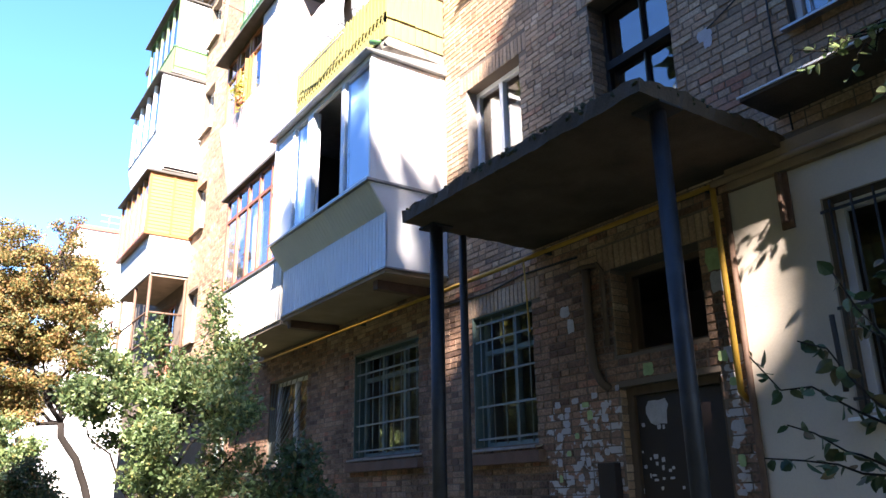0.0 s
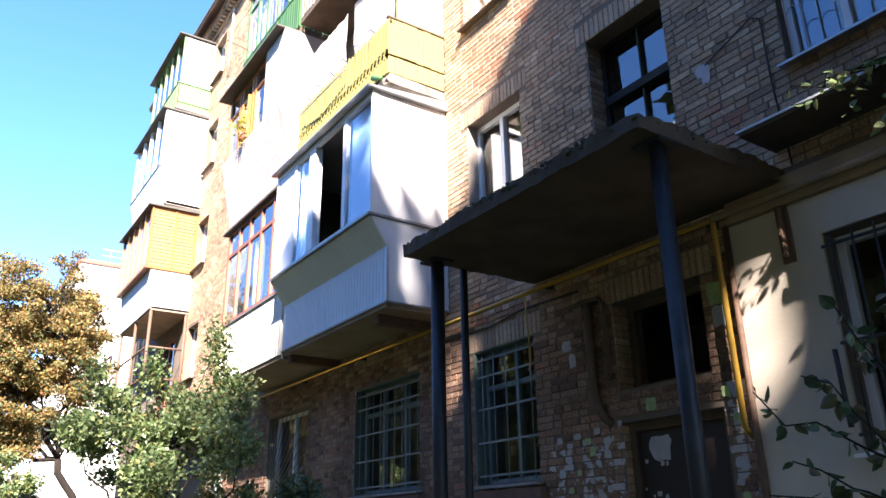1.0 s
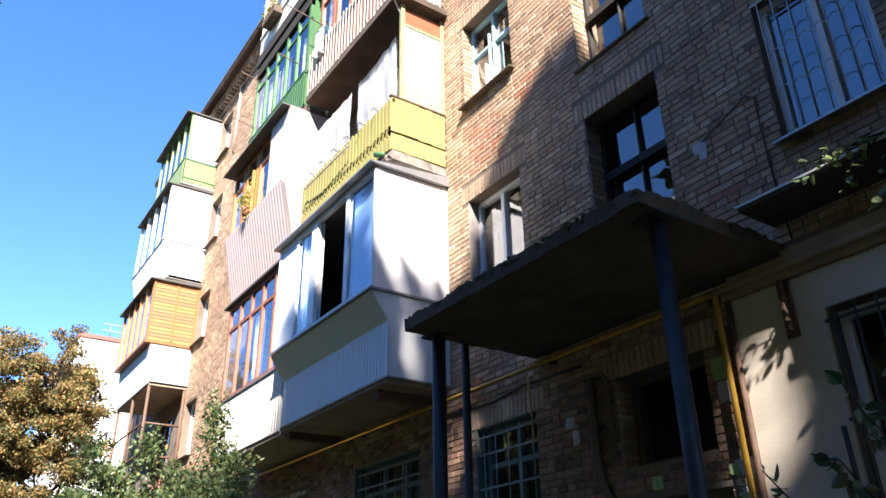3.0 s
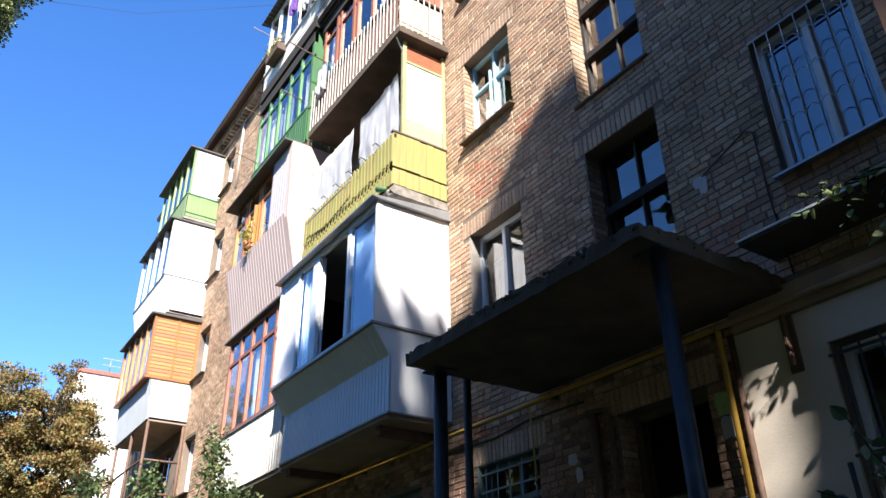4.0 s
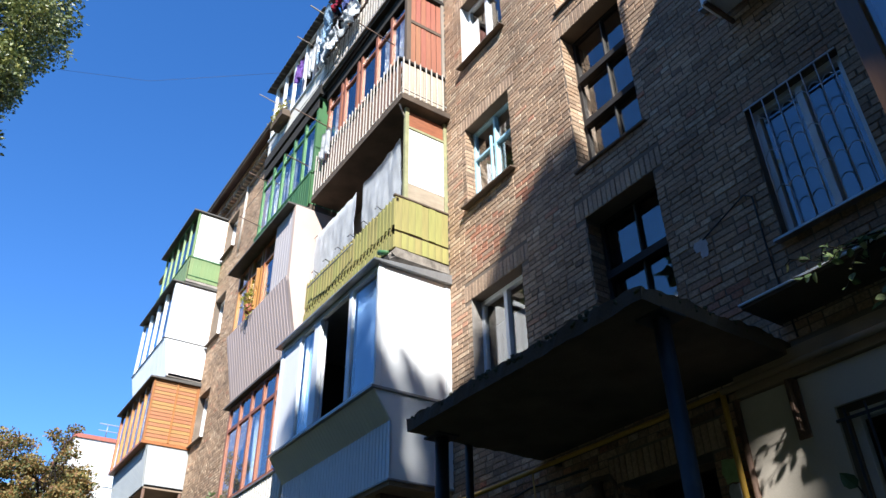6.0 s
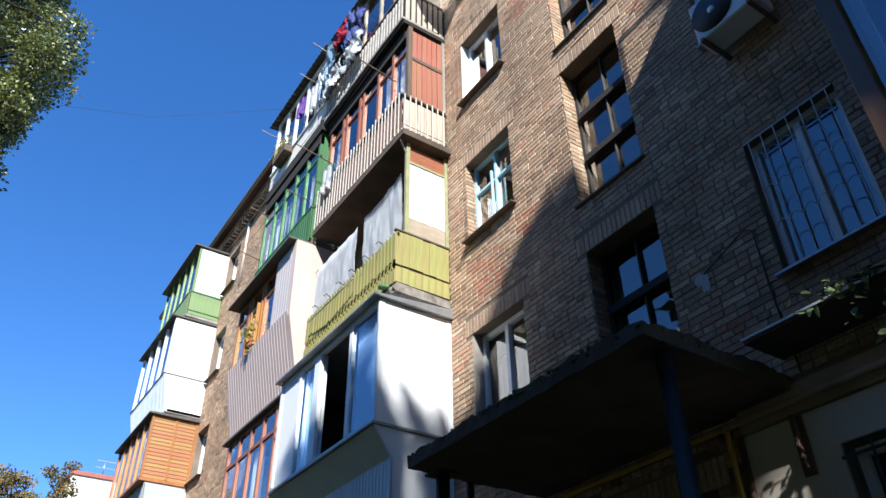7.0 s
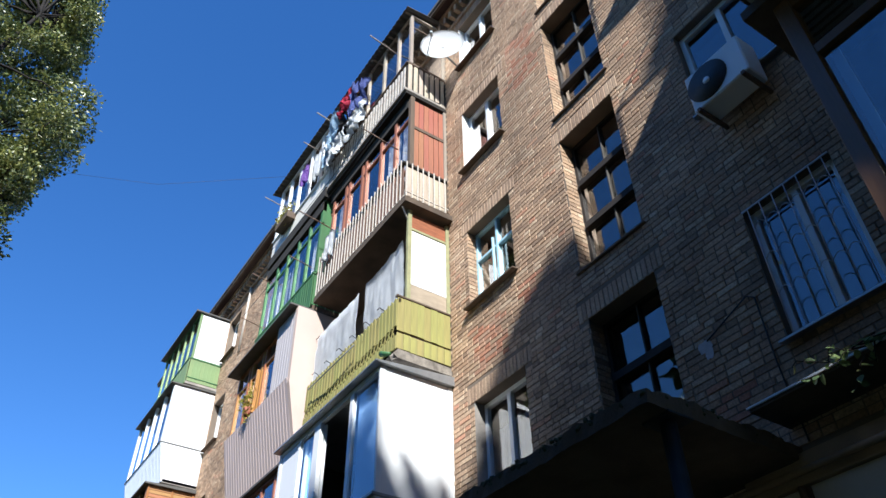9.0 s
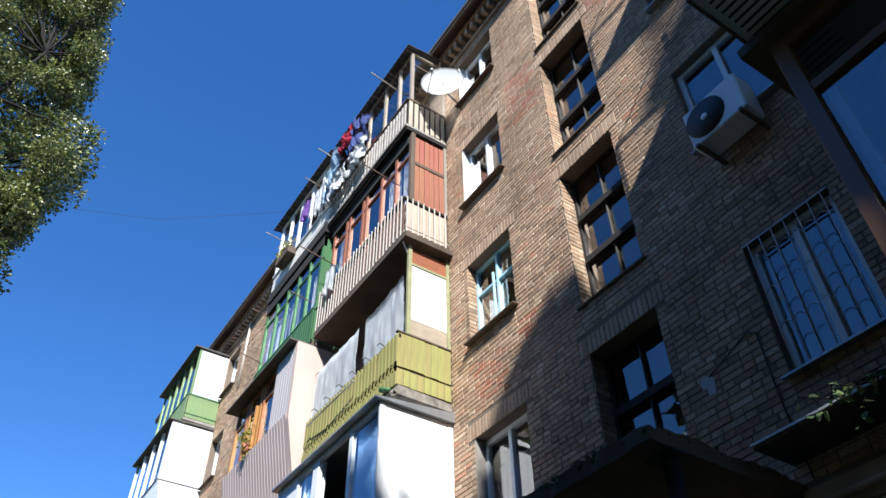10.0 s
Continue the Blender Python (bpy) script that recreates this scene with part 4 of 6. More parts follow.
boxes("transom", [(AX0, AX1 - 0.1, -0.79, -0.73, 12.75, 12.81), (AX0, AX1 - 0.1, -0.79, -0.73, 13.3, 13.36), (AX0, AX1 - 0.1, -0.79, -0.73, 11.4, 11.46)], BROWN, b)
for x0, x1 in ((-10.96, -10.49), (-10.26, -9.79), (-9.56, -9.04), (-8.96, -8.49), (-8.41, -7.98)):
    pane("pane", x0, x1, -0.76, 11.46, 12.75, b)
    pane("pane", x0, x1, -0.76, 12.81, 13.3, b)
drape("curtain", -8.4, -8.0, -0.62, 11.4, 13.2, LACE, b, "pale curtain", 0.02)
drape("curtain", -8.95, -8.5, -0.62, 11.4, 13.2, LACE, b, "pale curtain", 0.02)
drape("curtain", -10.95, -10.5, -0.62, 11.4, 13.0, LACE, b, "pale curtain", 0.02)
drape("hung_cloth", -10.75, -10.4, -0.97, 11.1, 11.75, CLOTH, b, "white rag over the rail", 0.04, fold_n=2)
for x in (-10.9, -8.3):
    pipe("line_arm", [(x, -0.8, 12.2), (x, -1.55, 12.32)], 0.012, RUSTIRON, b, sides=6)
for y in (-1.3, -1.5):
    pipe("wash_line", [(-10.9, y, 12.27), (-9.6, y, 12.22), (-8.3, y, 12.27)], 0.005, IRON, b, sides=5)
# added black strip: shade of the slab's underside as colour
boxes("header_board", [(AX0, AX1 - 0.1, -0.82, -0.73, 13.1, 13.375)], SHADE_RAIL_BLACK, b, "black strip for the shaded slab underside")
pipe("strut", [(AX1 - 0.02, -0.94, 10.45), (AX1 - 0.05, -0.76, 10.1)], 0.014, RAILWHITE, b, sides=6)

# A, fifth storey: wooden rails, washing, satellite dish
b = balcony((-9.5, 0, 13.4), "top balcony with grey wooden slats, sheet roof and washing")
# slab black for its shaded underside; only the edge keeps the concrete colour
boxes("slab", [(AX0, AX1, -0.92, 0, 13.38, 13.46)], SHADE_RAIL_BLACK, b)
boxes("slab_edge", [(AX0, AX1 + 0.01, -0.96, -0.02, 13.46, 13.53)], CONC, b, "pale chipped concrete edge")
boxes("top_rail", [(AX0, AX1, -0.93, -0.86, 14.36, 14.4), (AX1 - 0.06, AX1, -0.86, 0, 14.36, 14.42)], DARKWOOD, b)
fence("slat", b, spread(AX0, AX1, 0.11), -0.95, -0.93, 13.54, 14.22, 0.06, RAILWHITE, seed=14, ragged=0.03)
# weathered side slats in a paler wood than GREYWOOD: sunlight put into the colour
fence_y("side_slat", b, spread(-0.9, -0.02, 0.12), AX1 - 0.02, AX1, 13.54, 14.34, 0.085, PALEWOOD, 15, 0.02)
# added backing, black to imitate the shaded gaps behind these slats
boxes("backing", [(AX0, AX1 - 0.03, -0.9, -0.88, 13.55, 14.3), (AX1 - 0.05, AX1 - 0.03, -0.88, 0, 13.55, 14.3)], SHADE_RAIL_BLACK, b, bevel=0)
for k, x in enumerate((AX0 + 0.05, -10.4, -9.7, -9.0, -8.4)):
    boxes("post", [(x - 0.035, x + 0.035, -0.85, -0.78, 14.4, 16.08)], GREYWOOD, b)
boxes("corner_post", [(AX1 - 0.07, AX1, -0.85, -0.78, 14.42, 16.08), (AX1 - 0.06, AX1, -0.06, 0, 14.42, 16.08)], GREYWOOD, b)
boxes("header", [(AX0, AX1, -0.84, -0.79, 16.08, 16.13), (AX1 - 0.05, AX1, -0.79, 0, 16.08, 16.13)], GREYWOOD, b)
for x0, x1 in ((-9.66, -9.04), (-8.96, -8.44), (-8.36, -7.96)):
    pane("pane", x0, x1, -0.82, 14.4, 16.08, b)
pane_x("side_pane", AX1 - 0.03, -0.77, -0.07, 14.45, 16.05, b)
boxes("side_bar", [(AX1 - 0.05, AX1 - 0.02, -0.78, -0.06, 15.7, 15.74)], DARKWOOD, b)


def wavy_roof(parent, x0, x1, y0, z0, z1):
    bm = bmesh.new()
    n = int((x1 - x0) / 0.03)
    rows = []
    for i in range(n + 1):
        x = x0 + (x1 - x0) * i / n
        w = 0.018 * math.sin(i * 0.03 / 0.15 * 2 * math.pi)
        rows.append((bm.verts.new((x, y0, z0 + w)), bm.verts.new((x, -0.02, z1 + w)), bm.verts.new((x, y0, z0 + w - 0.012)), bm.verts.new((x, -0.02, z1 + w - 0.012))))
    for a, c in zip(rows, rows[1:]):
        bm.faces.new((a[0], c[0], c[1], a[1]))
        bm.faces.new((a[2], a[3], c[3], c[2]))
        bm.faces.new((a[0], a[2], c[2], c[0]))
        bm.faces.new((a[1], c[1], c[3], a[3]))
    for e in (rows[0], rows[-1]):
        bm.faces.new((e[0], e[1], e[3], e[2]))
    return part("roof", bm, ROOF, parent, "dark corrugated roof sheet")


wavy_roof(b, AX0, AX1 + 0.1, -1.02, 16.15, 16.27)
boxes("rafter", [(AX0 + 0.3 + k * 0.72, AX0 + 0.35 + k * 0.72, -0.98, -0.02, 16.13, 16.135) for k in range(5)], GREYWOOD, b, bevel=0)
COTTON = [mat("red_cotton", (0.5, 0.03, 0.07), 0.9, 0.2, 8, 0.2), mat("light_blue_cotton", (0.4, 0.55, 0.7), 0.9, 0.2, 8, 0.2), mat("striped_navy_cotton", (0.1, 0.13, 0.35), 0.9, 0.5, 25, 0.2), mat("violet_cotton", (0.28, 0.14, 0.5), 0.9, 0.25, 8, 0.2), mat("black_cotton", (0.02, 0.02, 0.025), 0.9, 0.2, 8, 0.2), CLOTH]
WASHING = ((-9.72, -9.42, 14.55, 15.55, 2), (-9.95, -9.7, 14.6, 15.6, 2), (-10.4, -9.92, 15.0, 15.62, 0), (-10.2, -9.95, 14.3, 15.05, 4), (-10.5, -10.28, 14.35, 15.3, 4), (-10.95, -10.5, 14.3, 15.4, 1), (-11.25, -10.98, 14.2, 15.2, 1), (-10.1, -9.3, 13.95, 14.6, 5), (-10.85, -10.15, 13.9, 14.5, 5), (-11.1, -10.85, 13.95, 14.7, 5))
for k, (x0, x1, z0, z1, c) in enumerate(WASHING):
    g = drape("hung_garment", x0, x1, -1.05 - 0.04 * (k % 3), z0, z1, COTTON[c], None, fold=0.015, fold_n=2, dip=0.06, crumple=0.16)
    tagged(g, {0: "red", 1: "light blue", 2: "striped navy", 4: "black", 5: "white"}[c] + " washing hung on the top balcony line", "washing", "washing on the line")
for x in (AX1 - 0.6, -10.95):
    pipe("line_arm", [(x, -0.8, 15.4), (x, -1.5, 15.55)], 0.015, GREYWOOD, b, sides=6)
for y in (-1.02, -1.15):
    pipe("wash_line", [(AX1 - 0.6, y, 15.46), (-9.8, y, 15.56), (-10.95, y, 15.5)], 0.005, IRON, b, sides=5)

dish = thing("satellite_dish", (-7.5, -0.35, 14.5), "white satellite dish on a wall arm", "satellite dish")
bm = bmesh.new()
C0, ax = Vector((-7.36, -0.42, 14.6)), Vector((0.75, -0.65, -0.05)).normalized()
a1 = ax.orthogonal().normalized()
a2 = ax.cross(a1)
prev = None
for i in range(9):
    rr = 0.44 * i / 8
    ring = [bm.verts.new(C0 + ax * (0.1 * (i / 8) ** 2) + (a1 * math.cos(k * math.pi / 16) + a2 * math.sin(k * math.pi / 16)) * max(rr, 1e-3)) for k in range(32)]
    if prev:
        for k in range(32):
            bm.faces.new((prev[k], prev[(k + 1) % 32], ring[(k + 1) % 32], ring[k]))
    prev = ring
bmesh.ops.solidify(bm, geom=bm.faces[:], thickness=0.008)
refl = part("reflector", bm, WHITE, dish, "white dish", smooth=True)
pipe("arm", [C0 - ax * 0.02, C0 - ax * 0.12 + Vector((0, 0.06, -0.05)), (-7.45, 0.0, 14.4)], 0.022, ZINC, dish)
pipe("feed_arm", [C0 - a1 * 0.4, C0 + ax * 0.42 - a1 * 0.2], 0.012, ZINC, refl)
pipe("receiver", [C0 + ax * 0.4 - a1 * 0.2, C0 + ax * 0.5 - a1 * 0.2], 0.03, GREY_SHEET, refl)

# B column
BX0, BX1 = -14.2, -11.26
b = balcony((-12.7, 0, 4.2), "glazed balcony with ivory sheet parapet and red-brown frames")
boxes("slab", [(BX0, BX1, -0.9, 0, 4.18, 4.32)], SLAB_UNDER, b)
sheet("parapet_front", (BX0, -0.92, 4.25), (BX1, -0.92, 4.25), (BX0, -0.92, 5.3), (BX1, -0.92, 5.3), CREAM_SHEET, b, "ivory profiled sheet", 0.1, 0.012)
boxes("parapet_side", [(BX1 - 0.02, BX1, -0.9, 0, 4.25, 5.3), (BX0, BX0 + 0.02, -0.9, 0, 4.25, 5.3)], CREAM_SHEET, b)
boxes("ledge_trim", [(BX0, BX1 + 0.01, -0.96, -0.88, 5.302, 5.33)], ZINC, b)
for k, x in enumerate([BX0 + 0.04 + (BX1 - BX0 - 0.08) * i / 5 for i in range(6)]):
    boxes("stile", [(x - 0.035, x + 0.035, -0.94, -0.87, 5.332, 7.18)], BROWN, b)
boxes("transom", [(BX0, BX1, -0.935, -0.875, 6.72, 6.79), (BX0, BX1, -0.935, -0.875, 7.18, 7.24), (BX0, BX1, -0.935, -0.875, 5.332, 5.39)], BROWN, b)
for i in range(5):
    x0, x1 = BX0 + 0.075 + (BX1 - BX0 - 0.08) * i / 5, BX0 + 0.005 + (BX1 - BX0 - 0.08) * (i + 1) / 5
    pane("pane", x0, x1, -0.91, 5.39, 6.72, b, BLUEGLASS)
    pane("pane", x0, x1, -0.91, 6.79, 7.18, b, BLUEGLASS)
    if i in (2, 4):
        drape("curtain", x0, x1, -0.8, 5.4, 6.7, CLOTH, b, "white curtain", 0.02)
boxes("roof", [(BX0 - 0.15, BX1, -1.02, 0, 7.25, 7.3)], ROOF, b)
boxes("side_frame", [(BX1 - 0.05, BX1, -0.87, 0, 5.332, 7.24)], GREY_SHEET, b)

b = balcony((-12.7, 0, 7.36), "glazed balcony with dusty pink flared sheet and orange frames")
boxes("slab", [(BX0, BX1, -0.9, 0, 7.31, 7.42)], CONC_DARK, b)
sheet("parapet_front", (BX0, -0.95, 7.36), (BX1 + 0.02, -0.95, 7.36), (BX0, -1.22, 8.72), (BX1 + 0.02, -1.22, 8.72), PINK_SHEET, b, "dusty pink profiled sheet", 0.12, 0.006)
boxes("parapet_side", [(BX0, BX0 + 0.02, -0.95, 0, 7.4, 8.7)], PINK_SHEET, b)
sheet("corner_cladding", (-12.05, -1.205, 8.725), (BX1 + 0.02, -1.205, 8.725), (-12.05, -1.215, 10.22), (BX1 + 0.02, -1.215, 10.22), PALE_SHEET, b, "pale profiled sheet", 0.12, 0.005)
for k, x in enumerate((BX0 + 0.04, -13.6, -13.45, -12.9, -12.75, -12.1)):
    boxes("stile", [(x - 0.04, x + 0.04, -1.14, -1.06, 8.73, 10.18)], ORANGE, b)
boxes("transom", [(BX0, -12.06, -1.13, -1.07, 9.78, 9.85), (BX0, -12.06, -1.13, -1.07, 10.18, 10.24), (BX0, -12.06, -1.13, -1.07, 8.73, 8.78)], ORANGE, b)
for x0, x1 in ((BX0 + 0.08, -13.64), (-13.41, -12.94), (-12.71, -12.14)):
    pane("pane", x0, x1, -1.1, 8.78, 9.78, b, BLUEGLASS)
    pane("pane", x0, x1, -1.1, 9.85, 10.18, b, BLUEGLASS)
boxes("opened_sash", [(-12.93, -12.88, -1.22, -1.15, 8.8, 9.75)], ORANGE, b, "orange casement standing open")
drape("curtain", -13.9, -13.65, -0.95, 8.8, 9.8, CLOTH, b, "white curtain", 0.02)
prism("roof", [(0, 10.32), (-1.38, 10.28), (-1.38, 10.24), (0, 10.25)], "x", BX0 - 0.12, AX0 - 0.05, ROOF, b)
plant = thing("potted_plant", (-13.0, -1.3, 8.75), "yellow-green plant in the balcony window", "plant")
bm = bmesh.new()
rng = random.Random(21)
for k in range(160):
    c = Vector((-13.0 + rng.gauss(0, 0.1), -1.28 + rng.gauss(0, 0.05), 9.05 + rng.gauss(0, 0.16)))
    d, e = Vector((rng.gauss(0, 1), rng.gauss(0, 1), rng.gauss(0, 1))).normalized() * 0.05, Vector((rng.gauss(0, 1), rng.gauss(0, 1), rng.gauss(0, 1))).normalized() * 0.02
    bm.faces.new([bm.verts.new(c - d), bm.verts.new(c + e), bm.verts.new(c + d), bm.verts.new(c - e)])
PLANT = ramp_mat("plant_leaves", [(0, (0.2, 0.22, 0.03)), (1, (0.4, 0.32, 0.04))], 0.5, trans=0.3, bump=0)
part("foliage", bm, PLANT, plant)
pipe("pot", [(-13.0, -1.25, 8.75), (-13.0, -1.25, 8.92)], [0.06, 0.09], RUST, plant)

b = balcony((-12.7, 0, 10.36), "green painted wooden balcony with glazed upper part")
boxes("slab", [(BX0, BX1, -0.9, 0, 10.35, 10.46)], CONC_DARK, b)
fence("slat", b, spread(BX0, BX1, 0.1), -0.96, -0.94, 10.4, 11.22, 0.085, GREEN, seed=31, ragged=0.012)
boxes("top_rail", [(BX0, BX1, -0.97, -0.9, 11.22, 11.27)], GREEN, b)
boxes("backing", [(BX0, BX1, -0.93, -0.915, 10.48, 11.2)], GREEN, b)
fence_y("side_slat", b, spread(-0.93, -0.02, 0.1), BX1 - 0.02, BX1, 10.46, 11.2, 0.09, GREEN, 32)
for k, x in enumerate([BX0 + 0.04 + (BX1 - BX0 - 0.1) * i / 5 for i in range(6)]):
    boxes("stile", [(x - 0.035, x + 0.035, -0.92, -0.85, 11.28, 13.25)], GREEN, b)
boxes("transom", [(BX0, BX1, -0.91, -0.86, 12.6, 12.66), (BX0, BX1, -0.91, -0.86, 13.25, 13.3)], GREEN, b)
boxes("side_panel", [(BX1 - 0.03, BX1, -0.92, -0.3, 11.28, 13.3)], GREEN, b)
for i in range(5):
    x0, x1 = BX0 + 0.075 + (BX1 - BX0 - 0.1) * i / 5, BX0 + 0.005 + (BX1 - BX0 - 0.1) * (i + 1) / 5
    pane("pane", x0, x1, -0.89, 11.28, 12.6, b)
    pane("pane", x0, x1, -0.89, 12.66, 13.25, b)
    if i in (0, 1, 2, 4):
        drape("curtain", x0, x1, -0.75, 11.3, 12.55, LACE, b, "lace curtain", 0.02)
# same added strip here, black in place of the underside's shade
boxes("header_board", [(BX0, BX1, -0.94, -0.84, 12.98, 13.24)], SHADE_RAIL_BLACK, b, "black strip for the shaded slab underside")
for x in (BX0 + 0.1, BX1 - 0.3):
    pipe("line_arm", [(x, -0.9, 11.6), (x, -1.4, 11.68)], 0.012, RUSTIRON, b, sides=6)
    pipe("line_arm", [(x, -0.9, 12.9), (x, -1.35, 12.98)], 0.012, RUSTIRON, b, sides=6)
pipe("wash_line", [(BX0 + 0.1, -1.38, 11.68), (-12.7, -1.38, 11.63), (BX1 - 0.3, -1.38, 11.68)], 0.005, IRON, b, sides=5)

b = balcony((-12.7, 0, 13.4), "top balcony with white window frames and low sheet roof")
# shade and light as colour: black slab below, pale parapet for the lit edge
boxes("slab", [(BX0, BX1 + 0.1, -0.97, 0, 13.3, 13.6)], SHADE_RAIL_BLACK, b, "slab coloured black as its shaded underside")
boxes("parapet_front", [(BX0, BX1 + 0.1, -0.93, -0.9, 13.602, 14.15)], CREAM_SHEET, b, "pale sheet parapet")
boxes("flower_box", [(-13.6, -12.9, -1.15, -0.945, 14.0, 14.2)], DARKWOOD, b)
boxes("top_rail", [(BX0, BX1 + 0.1, -0.97, -0.88, 14.152, 14.2)], WHITE, b)
for x in (BX0 + 0.04, -13.6, -13.0, -12.4, -11.8, BX1 + 0.05):
    boxes("stile", [(x - 0.045, x + 0.045, -0.93, -0.86, 14.202, 15.9)], WHITE, b)
for x0, x1 in ((BX0 + 0.085, -13.645), (-13.555, -13.045), (-12.955, -12.445)):
    pane("pane", x0, x1, -0.9, 14.202, 15.9, b)
boxes("header", [(BX0, BX1 + 0.1, -0.93, -0.86, 15.902, 15.96)], WHITE, b)
boxes("side_panel", [(BX0, BX0 + 0.02, -0.86, 0, 13.5, 15.9)], WHITE_PANEL, b)
wavy_roof(b, BX0 - 0.25, AX0 - 0.03, -1.1, 16.0, 16.15)
drape("hung_cloth", -12.35, -12.0, -1.05, 14.5, 15.1, COTTON[3], b, "violet cloth on the line", 0.05, fold_n=2)
drape("hung_cloth", -11.75, -11.35, -1.02, 14.2, 15.1, CLOTH, b, "white cloth on the line", 0.04, fold_n=2)
for k in range(2):
    pipe("line_arm", [(-13.9 + 2.2 * k, -0.9, 15.2), (-13.9 + 2.2 * k, -1.45, 15.28)], 0.012, GREYWOOD, b, sides=6)

# C column
CX0, CX1 = -23.2, -19.92
b = balcony((-21.5, 0, 13.05), "green top balcony with white side board and dark roof")
boxes("slab", [(CX0, CX1, -0.95, 0, 13.08, 13.16)], CONC, b)
fence("slat", b, spread(CX0, CX1, 0.12), -0.97, -0.95, 13.1, 13.9, 0.11, LIGHT_GREEN, seed=41)
fence_y("side_slat", b, spread(-0.93, -0.02, 0.12), CX1 - 0.02, CX1, 13.17, 13.9, 0.114, LIGHT_GREEN, 42)
boxes("rail", [(CX0, CX1 + 0.01, -0.99, -0.93, 13.9, 13.95), (CX1 - 0.03, CX1 + 0.015, -0.93, 0, 13.9, 13.95), (CX1, CX1 + 0.015, -0.93, 0, 13.28, 13.31)], GREEN, b)
boxes("side_board", [(CX1 - 0.03, CX1 - 0.005, -0.86, 0, 13.952, 15.5)], WHITE_PANEL, b, "white side board")
for x in [CX0 + 0.04 + (CX1 - CX0 - 0.08) * i / 5 for i in range(6)]:
    boxes("stile", [(x - 0.04, x + 0.04, -0.93, -0.87, 13.952, 15.5)], LIGHT_GREEN, b)
for i in range(5):
    x0, x1 = CX0 + 0.08 + (CX1 - CX0 - 0.08) * i / 5, CX0 + 0.0 + (CX1 - CX0 - 0.08) * (i + 1) / 5
    pane("pane", x0, x1, -0.9, 13.952, 15.5, b)
boxes("roof", [(CX0 - 0.1, CX1 + 0.05, -1.1, 0, 15.55, 15.6)], ROOF, b)
boxes("header", [(CX0, CX1, -0.95, -0.87, 15.5, 15.55)], GREEN, b)

b = balcony((-21.5, 0, 10.1), "white glazed balcony with flared lower panels")
boxes("slab", [(CX0, CX1, -0.93, 0, 10.1, 10.2)], CONC, b)
prism("parapet_side", [(0, 10.12), (-0.95, 10.12), (-1.2, 11.18), (0, 11.18)], "x", CX1 - 0.03, CX1, WHITE_PANEL, b, bevel=0.003)
sheet("parapet_front", (CX0, -0.96, 10.12), (CX1, -0.96, 10.12), (CX0, -1.2, 11.18), (CX1, -1.2, 11.18), WHITE_SHEET, b, "", 0.12, 0.01)
boxes("ledge_trim", [(CX0, CX1 + 0.02, -1.23, -1.15, 11.182, 11.21), (CX1 - 0.03, CX1 + 0.02, -1.15, 0, 11.182, 11.21)], ZINC, b)
boxes("side_panel", [(CX1 - 0.03, CX1, -1.19, 0, 11.212, 12.96)], WHITE_PANEL, b)
for x in [CX0 + 0.05 + (CX1 - CX0 - 0.14) * i / 4 for i in range(5)]:
    boxes("stile", [(x - 0.06, x + 0.06, -1.19, -1.12, 11.212, 12.96)], WHITE, b)
for i in range(4):
    pane("pane", CX0 + 0.11 + (CX1 - CX0 - 0.14) * i / 4, CX0 - 0.01 + (CX1 - CX0 - 0.14) * (i + 1) / 4, -1.15, 11.212, 12.96, b)
prism("roof", [(0, 13.06), (-1.32, 13.0), (-1.32, 12.965), (0, 12.97)], "x", CX0 - 0.05, CX1 + 0.05, ROOF, b)

b = balcony((-21.5, 0, 7.15), "balcony with varnished orange boarding over a pale grey parapet")
boxes("slab", [(CX0, CX1, -0.98, 0, 7.1, 7.2)], SLAB_UNDER, b)
prism("parapet_side", [(0, 7.14), (-1.0, 7.14), (-1.1, 8.2), (0, 8.2)], "x", CX1 - 0.03, CX1, GREY_SHEET, b, bevel=0.003)
sheet("parapet_front", (CX0, -1.01, 7.14), (CX1, -1.01, 7.14), (CX0, -1.1, 8.2), (CX1, -1.1, 8.2), GREY_SHEET, b, "", 0.12, 0.008)
boxes("sill_board", [(CX0, CX1 + 0.03, -1.26, 0, 8.202, 8.28)], ORANGE, b)
bd = None
for i in range(17):
    z = 8.285 + 0.098 * i
    if bd is None:
        bd, z_b = prism("side_board", [(CX1, z), (CX1 + 0.022, z), (CX1 + 0.01, z + 0.098), (CX1, z + 0.098)], "y", -1.19, 0, ORANGE_H, b, bevel=0), z
    else:
        again(bd, Matrix.Translation((0, 0, z - z_b)))
boxes("side_batten", [(CX1 + 0.02, CX1 + 0.04, -0.62, -0.57, 8.285, 9.95), (CX1 - 0.03, CX1 + 0.035, -1.24, -1.19, 8.285, 9.95), (CX1 + 0.02, CX1 + 0.04, -0.08, 0, 8.285, 9.95)], ORANGE, b)
boxes("side_backing", [(CX1 - 0.03, CX1 - 0.005, -1.19, 0, 8.285, 9.95)], DARKWOOD, b)
for x in [CX0 + 0.04 + (CX1 - CX0 - 0.12) * i / 5 for i in range(6)]:
    boxes("stile", [(x - 0.05, x + 0.05, -1.24, -1.17, 8.285, 9.95)], ORANGE, b)
for i in range(5):
    x0, x1 = CX0 + 0.09 + (CX1 - CX0 - 0.12) * i / 5, CX0 - 0.01 + (CX1 - CX0 - 0.12) * (i + 1) / 5
    pane("pane", x0, x1, -1.2, 8.285, 9.95, b)
    drape("curtain", x0, x1, -1.1, 8.3, 9.9, CLOTH, b, "", 0.02)
